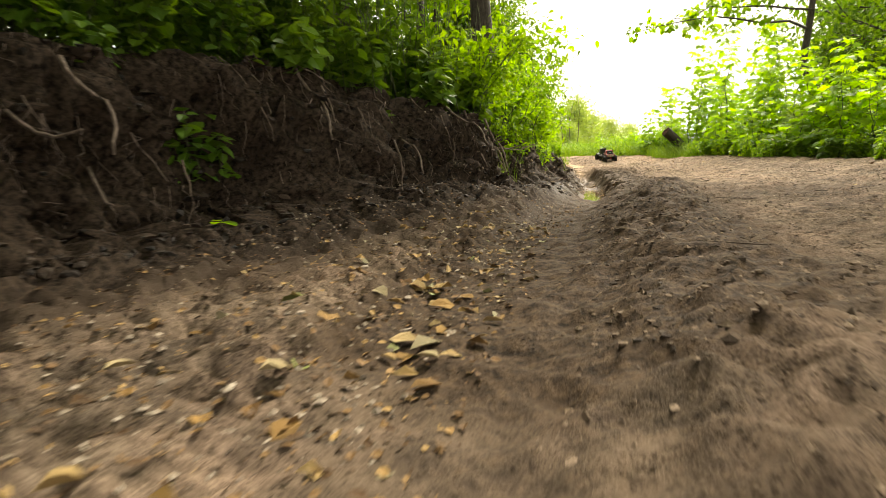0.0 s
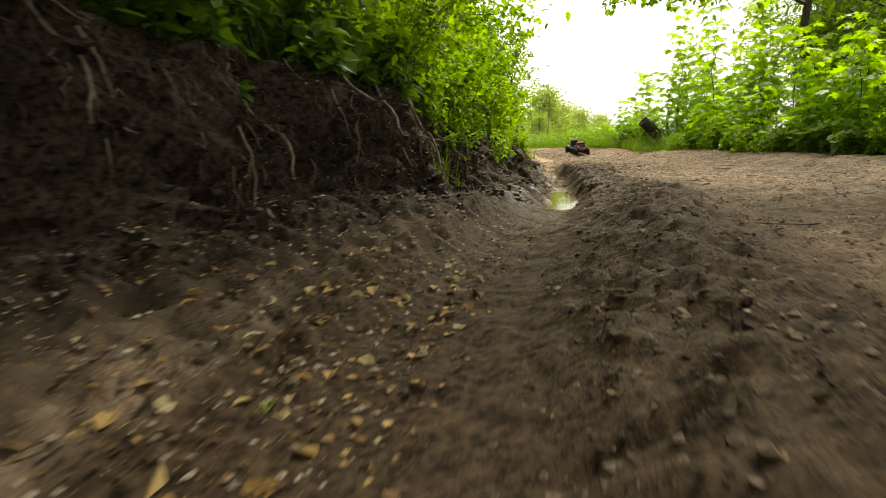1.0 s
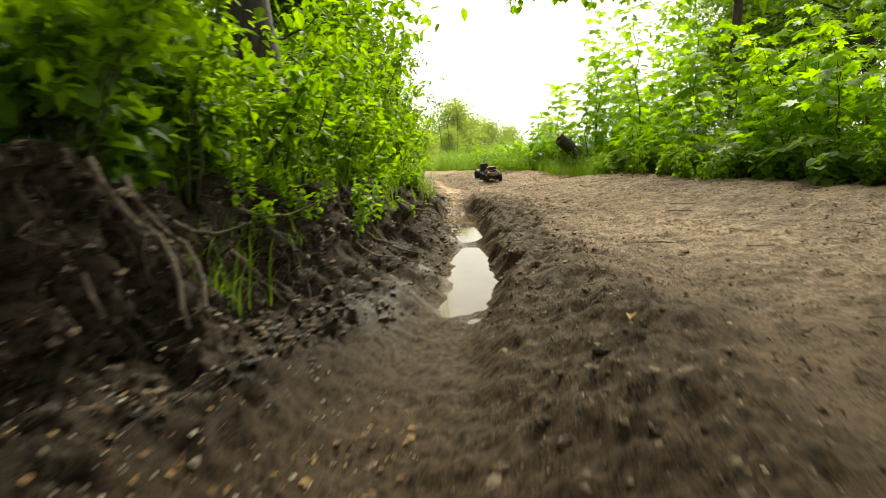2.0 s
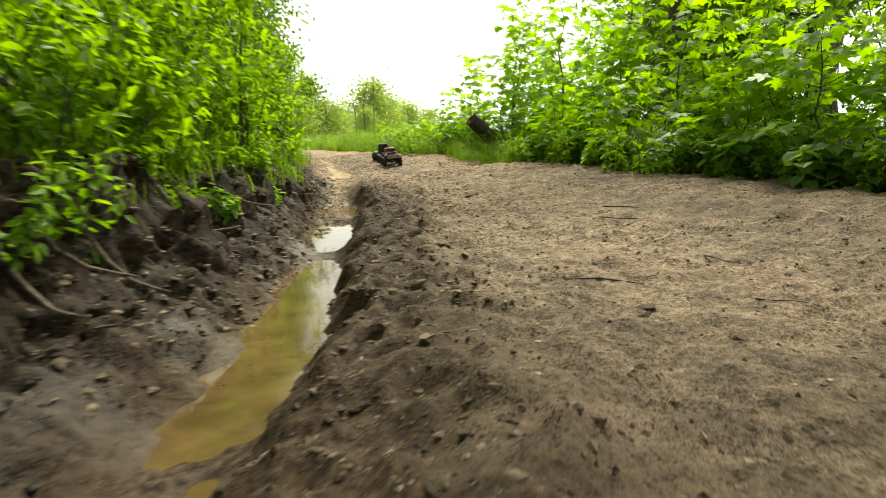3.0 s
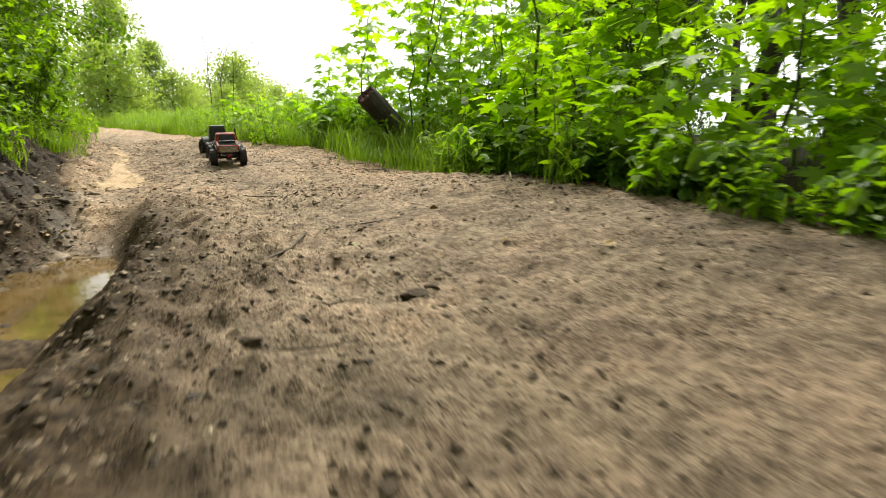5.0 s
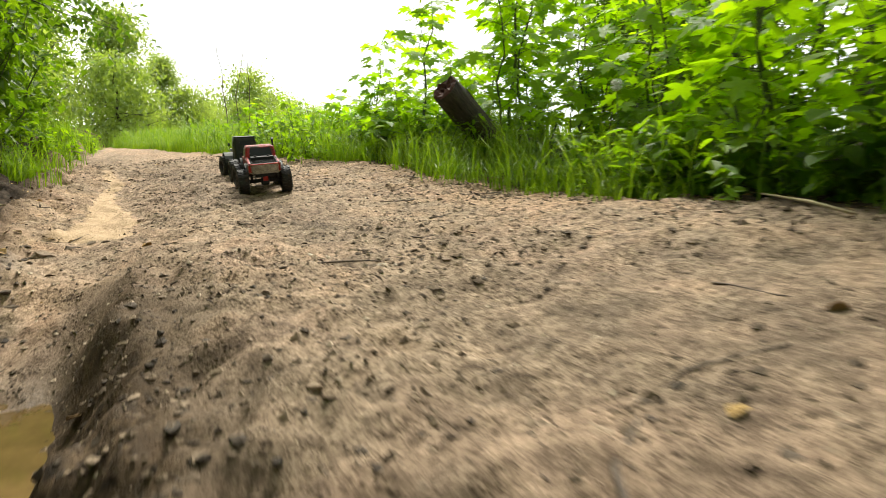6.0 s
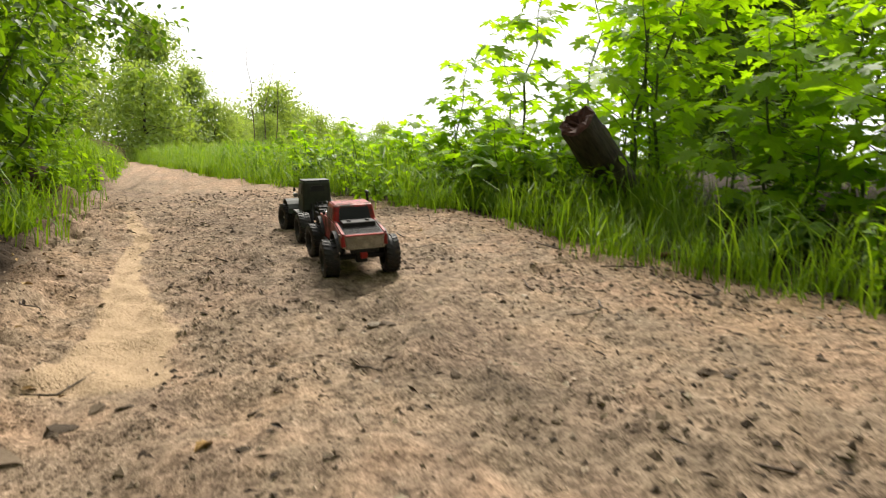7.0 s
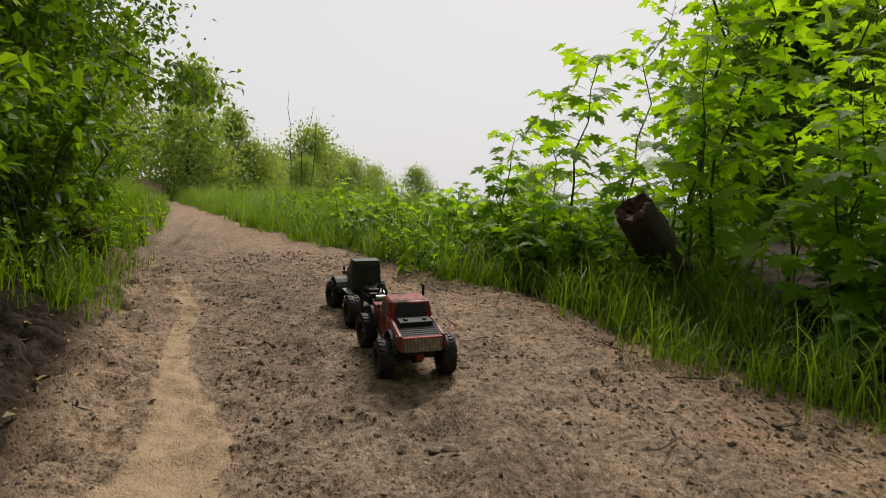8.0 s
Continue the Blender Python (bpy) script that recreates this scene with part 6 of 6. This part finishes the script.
crumb_sheet("litter_gravel", x, y, 0.002 + 0.007 * r_small.random(n) ** 2, STONE, "pale grit and leaf crumbs on the floor beside the bank", 0.25, 0.65, True)

n = 6500
y = 0.2 + 4.6 * r_small.random(n) ** 1.3
x = channel_x(y) + 0.05 - 1.25 * r_small.random(n)
z = ground_z(x, y) + 0.004
at = np.stack([x, y, z], 1)
v, f = scatter_leaves(OVAL * [1.3, 1, 1], OVAL_F, at, r_small.uniform(0, 6.28, n), r_small.normal(0, 0.25, n), r_small.normal(0, 0.3, n), 0.006 + 0.022 * r_small.random(n) ** 2)
LITTER = crumb_material("leaf_litter", [(0.0, (0.03, 0.018, 0.009)), (0.45, (0.11, 0.062, 0.028)), (0.8, (0.25, 0.145, 0.055)), (1.0, (0.46, 0.3, 0.11))], 0.65)
tagged(add("leaf_litter", np_mesh("leaf_litter", v, f), LITTER), "brown crumbled leaf litter on the floor beside the bank", "leaf litter", kind="stuff")

n = 2600
y = r_small.uniform(8.5, 15.0, n)
verge = r_small.random(n) < 0.6
x = np.where(verge, edge_x(y) + r_small.normal(0.05, 0.13, n), bank_x(y) + r_small.normal(-0.02, 0.16, n))
at = np.stack([x, y, ground_z(x, y) + 0.004], 1)
v, f = scatter_leaves(OVAL * [0.8, 1, 1], OVAL_F, at, r_small.uniform(0, 6.28, n), r_small.normal(0, 0.3, n), r_small.normal(0, 0.4, n), 0.006 + 0.026 * r_small.random(n) ** 2)
tagged(add("leaf_litter", np_mesh("leaf_litter", v, f), LITTER), "brown leaf litter along the edges of the track", "leaf litter", kind="stuff")

n = 3200
y = 10.4 + 4.2 * r_small.random(n)
x = bank_x(y) + 0.2 + (edge_x(y) - bank_x(y) - 0.15) * r_small.random(n)
keep = off_sand(x, y) & (vnoise(x, y, 0.4, 66) + r_small.normal(0, 0.5, n) > -0.1)
x, y = x[keep], y[keep]
n = len(x)
at = np.stack([x, y, ground_z(x, y) + 0.003], 1)
v, f = scatter_leaves(DIA * [0.55, 1, 1], DIA_F, at, r_small.uniform(0, 6.28, n), r_small.normal(0, 0.25, n), r_small.normal(0, 0.5, n), 0.006 + 0.026 * r_small.random(n) ** 2)
tagged(add("bark_slivers", np_mesh("bark_slivers", v, f), crumb_material("dark_slivers", [(0.0, (0.018, 0.012, 0.008)), (0.7, (0.07, 0.045, 0.028)), (0.93, (0.13, 0.09, 0.055)), (1.0, (0.45, 0.37, 0.24))], 0.75)), "dark bits of bark and leaf strewn over the track", "debris", kind="stuff")

# pale seed head among the shrubs
flower = new("seed_head")
add("stem", np_mesh("stem", *tube_arrays([(0, 0, 0), (0.01, 0.01, 0.25), (0.0, 0.03, 0.5)], [0.003, 0.0025, 0.002], 6), True), STEM, flower)
n = 90
way = r_small.normal(0, 1, (n, 3))
way /= np.linalg.norm(way, axis=1, keepdims=True)
spokes = [tube_arrays([(0, 0.03, 0.5), tuple(np.array([0, 0.03, 0.5]) + w * 0.03)], [0.0006, 0.002], 3) for w in way]
add("fluff", np_mesh("fluff", *join_arrays(spokes)), plain("white_fluff", (0.7, 0.7, 0.66), 0.9), flower, "round white fluffy seed head")
flower.matrix_basis = on_ground(3.78, 11.75, 0)
tagged(flower, "tall stalk with a round white seed head", "wild flower")

# ---- distance: bare earth mound at the bend ----
bm = bmesh.new()
bmesh.ops.create_icosphere(bm, subdivisions=4, radius=1.0)
for vert in bm.verts:
    c = vert.co
    k = 1 + 0.12 * float(vnoise(c.x * 2 + 5, c.y * 2 + c.z * 3, 0.5, 71))
    vert.co = Vector((c.x * 1.0 * k, c.y * 1.0 * k, c.z * 1.0 * k))
mound = part("earth_mound", bm, plain("mound_earth", (0.1, 0.062, 0.038), 0.9, 0, 4, 0.5, 0.8), None, "", True)
mound.location = (-0.4, 25.5, 0.35)
mound.scale = (0.75, 0.7, 0.55)
tagged(mound, "bare brown earth mound beside the bend of the track", "mound")
# dead stalks in the meadow
for x, y, h in ((4.2, 40.0, 4.9), (4.7, 40.5, 4.4), (5.3, 41, 4.1)):
    v, f = tube_arrays(stem_points(r_small, h, 0.06, 7), np.linspace(0.03, 0.008, 7), 5)
    ob = add("dead_stem", np_mesh("dead_stem", v, f, True), TWIG)
    ob.matrix_basis = on_ground(x, y)
    tagged(ob, "tall bare dead stem standing in the meadow", "dead stem", "dead stems")
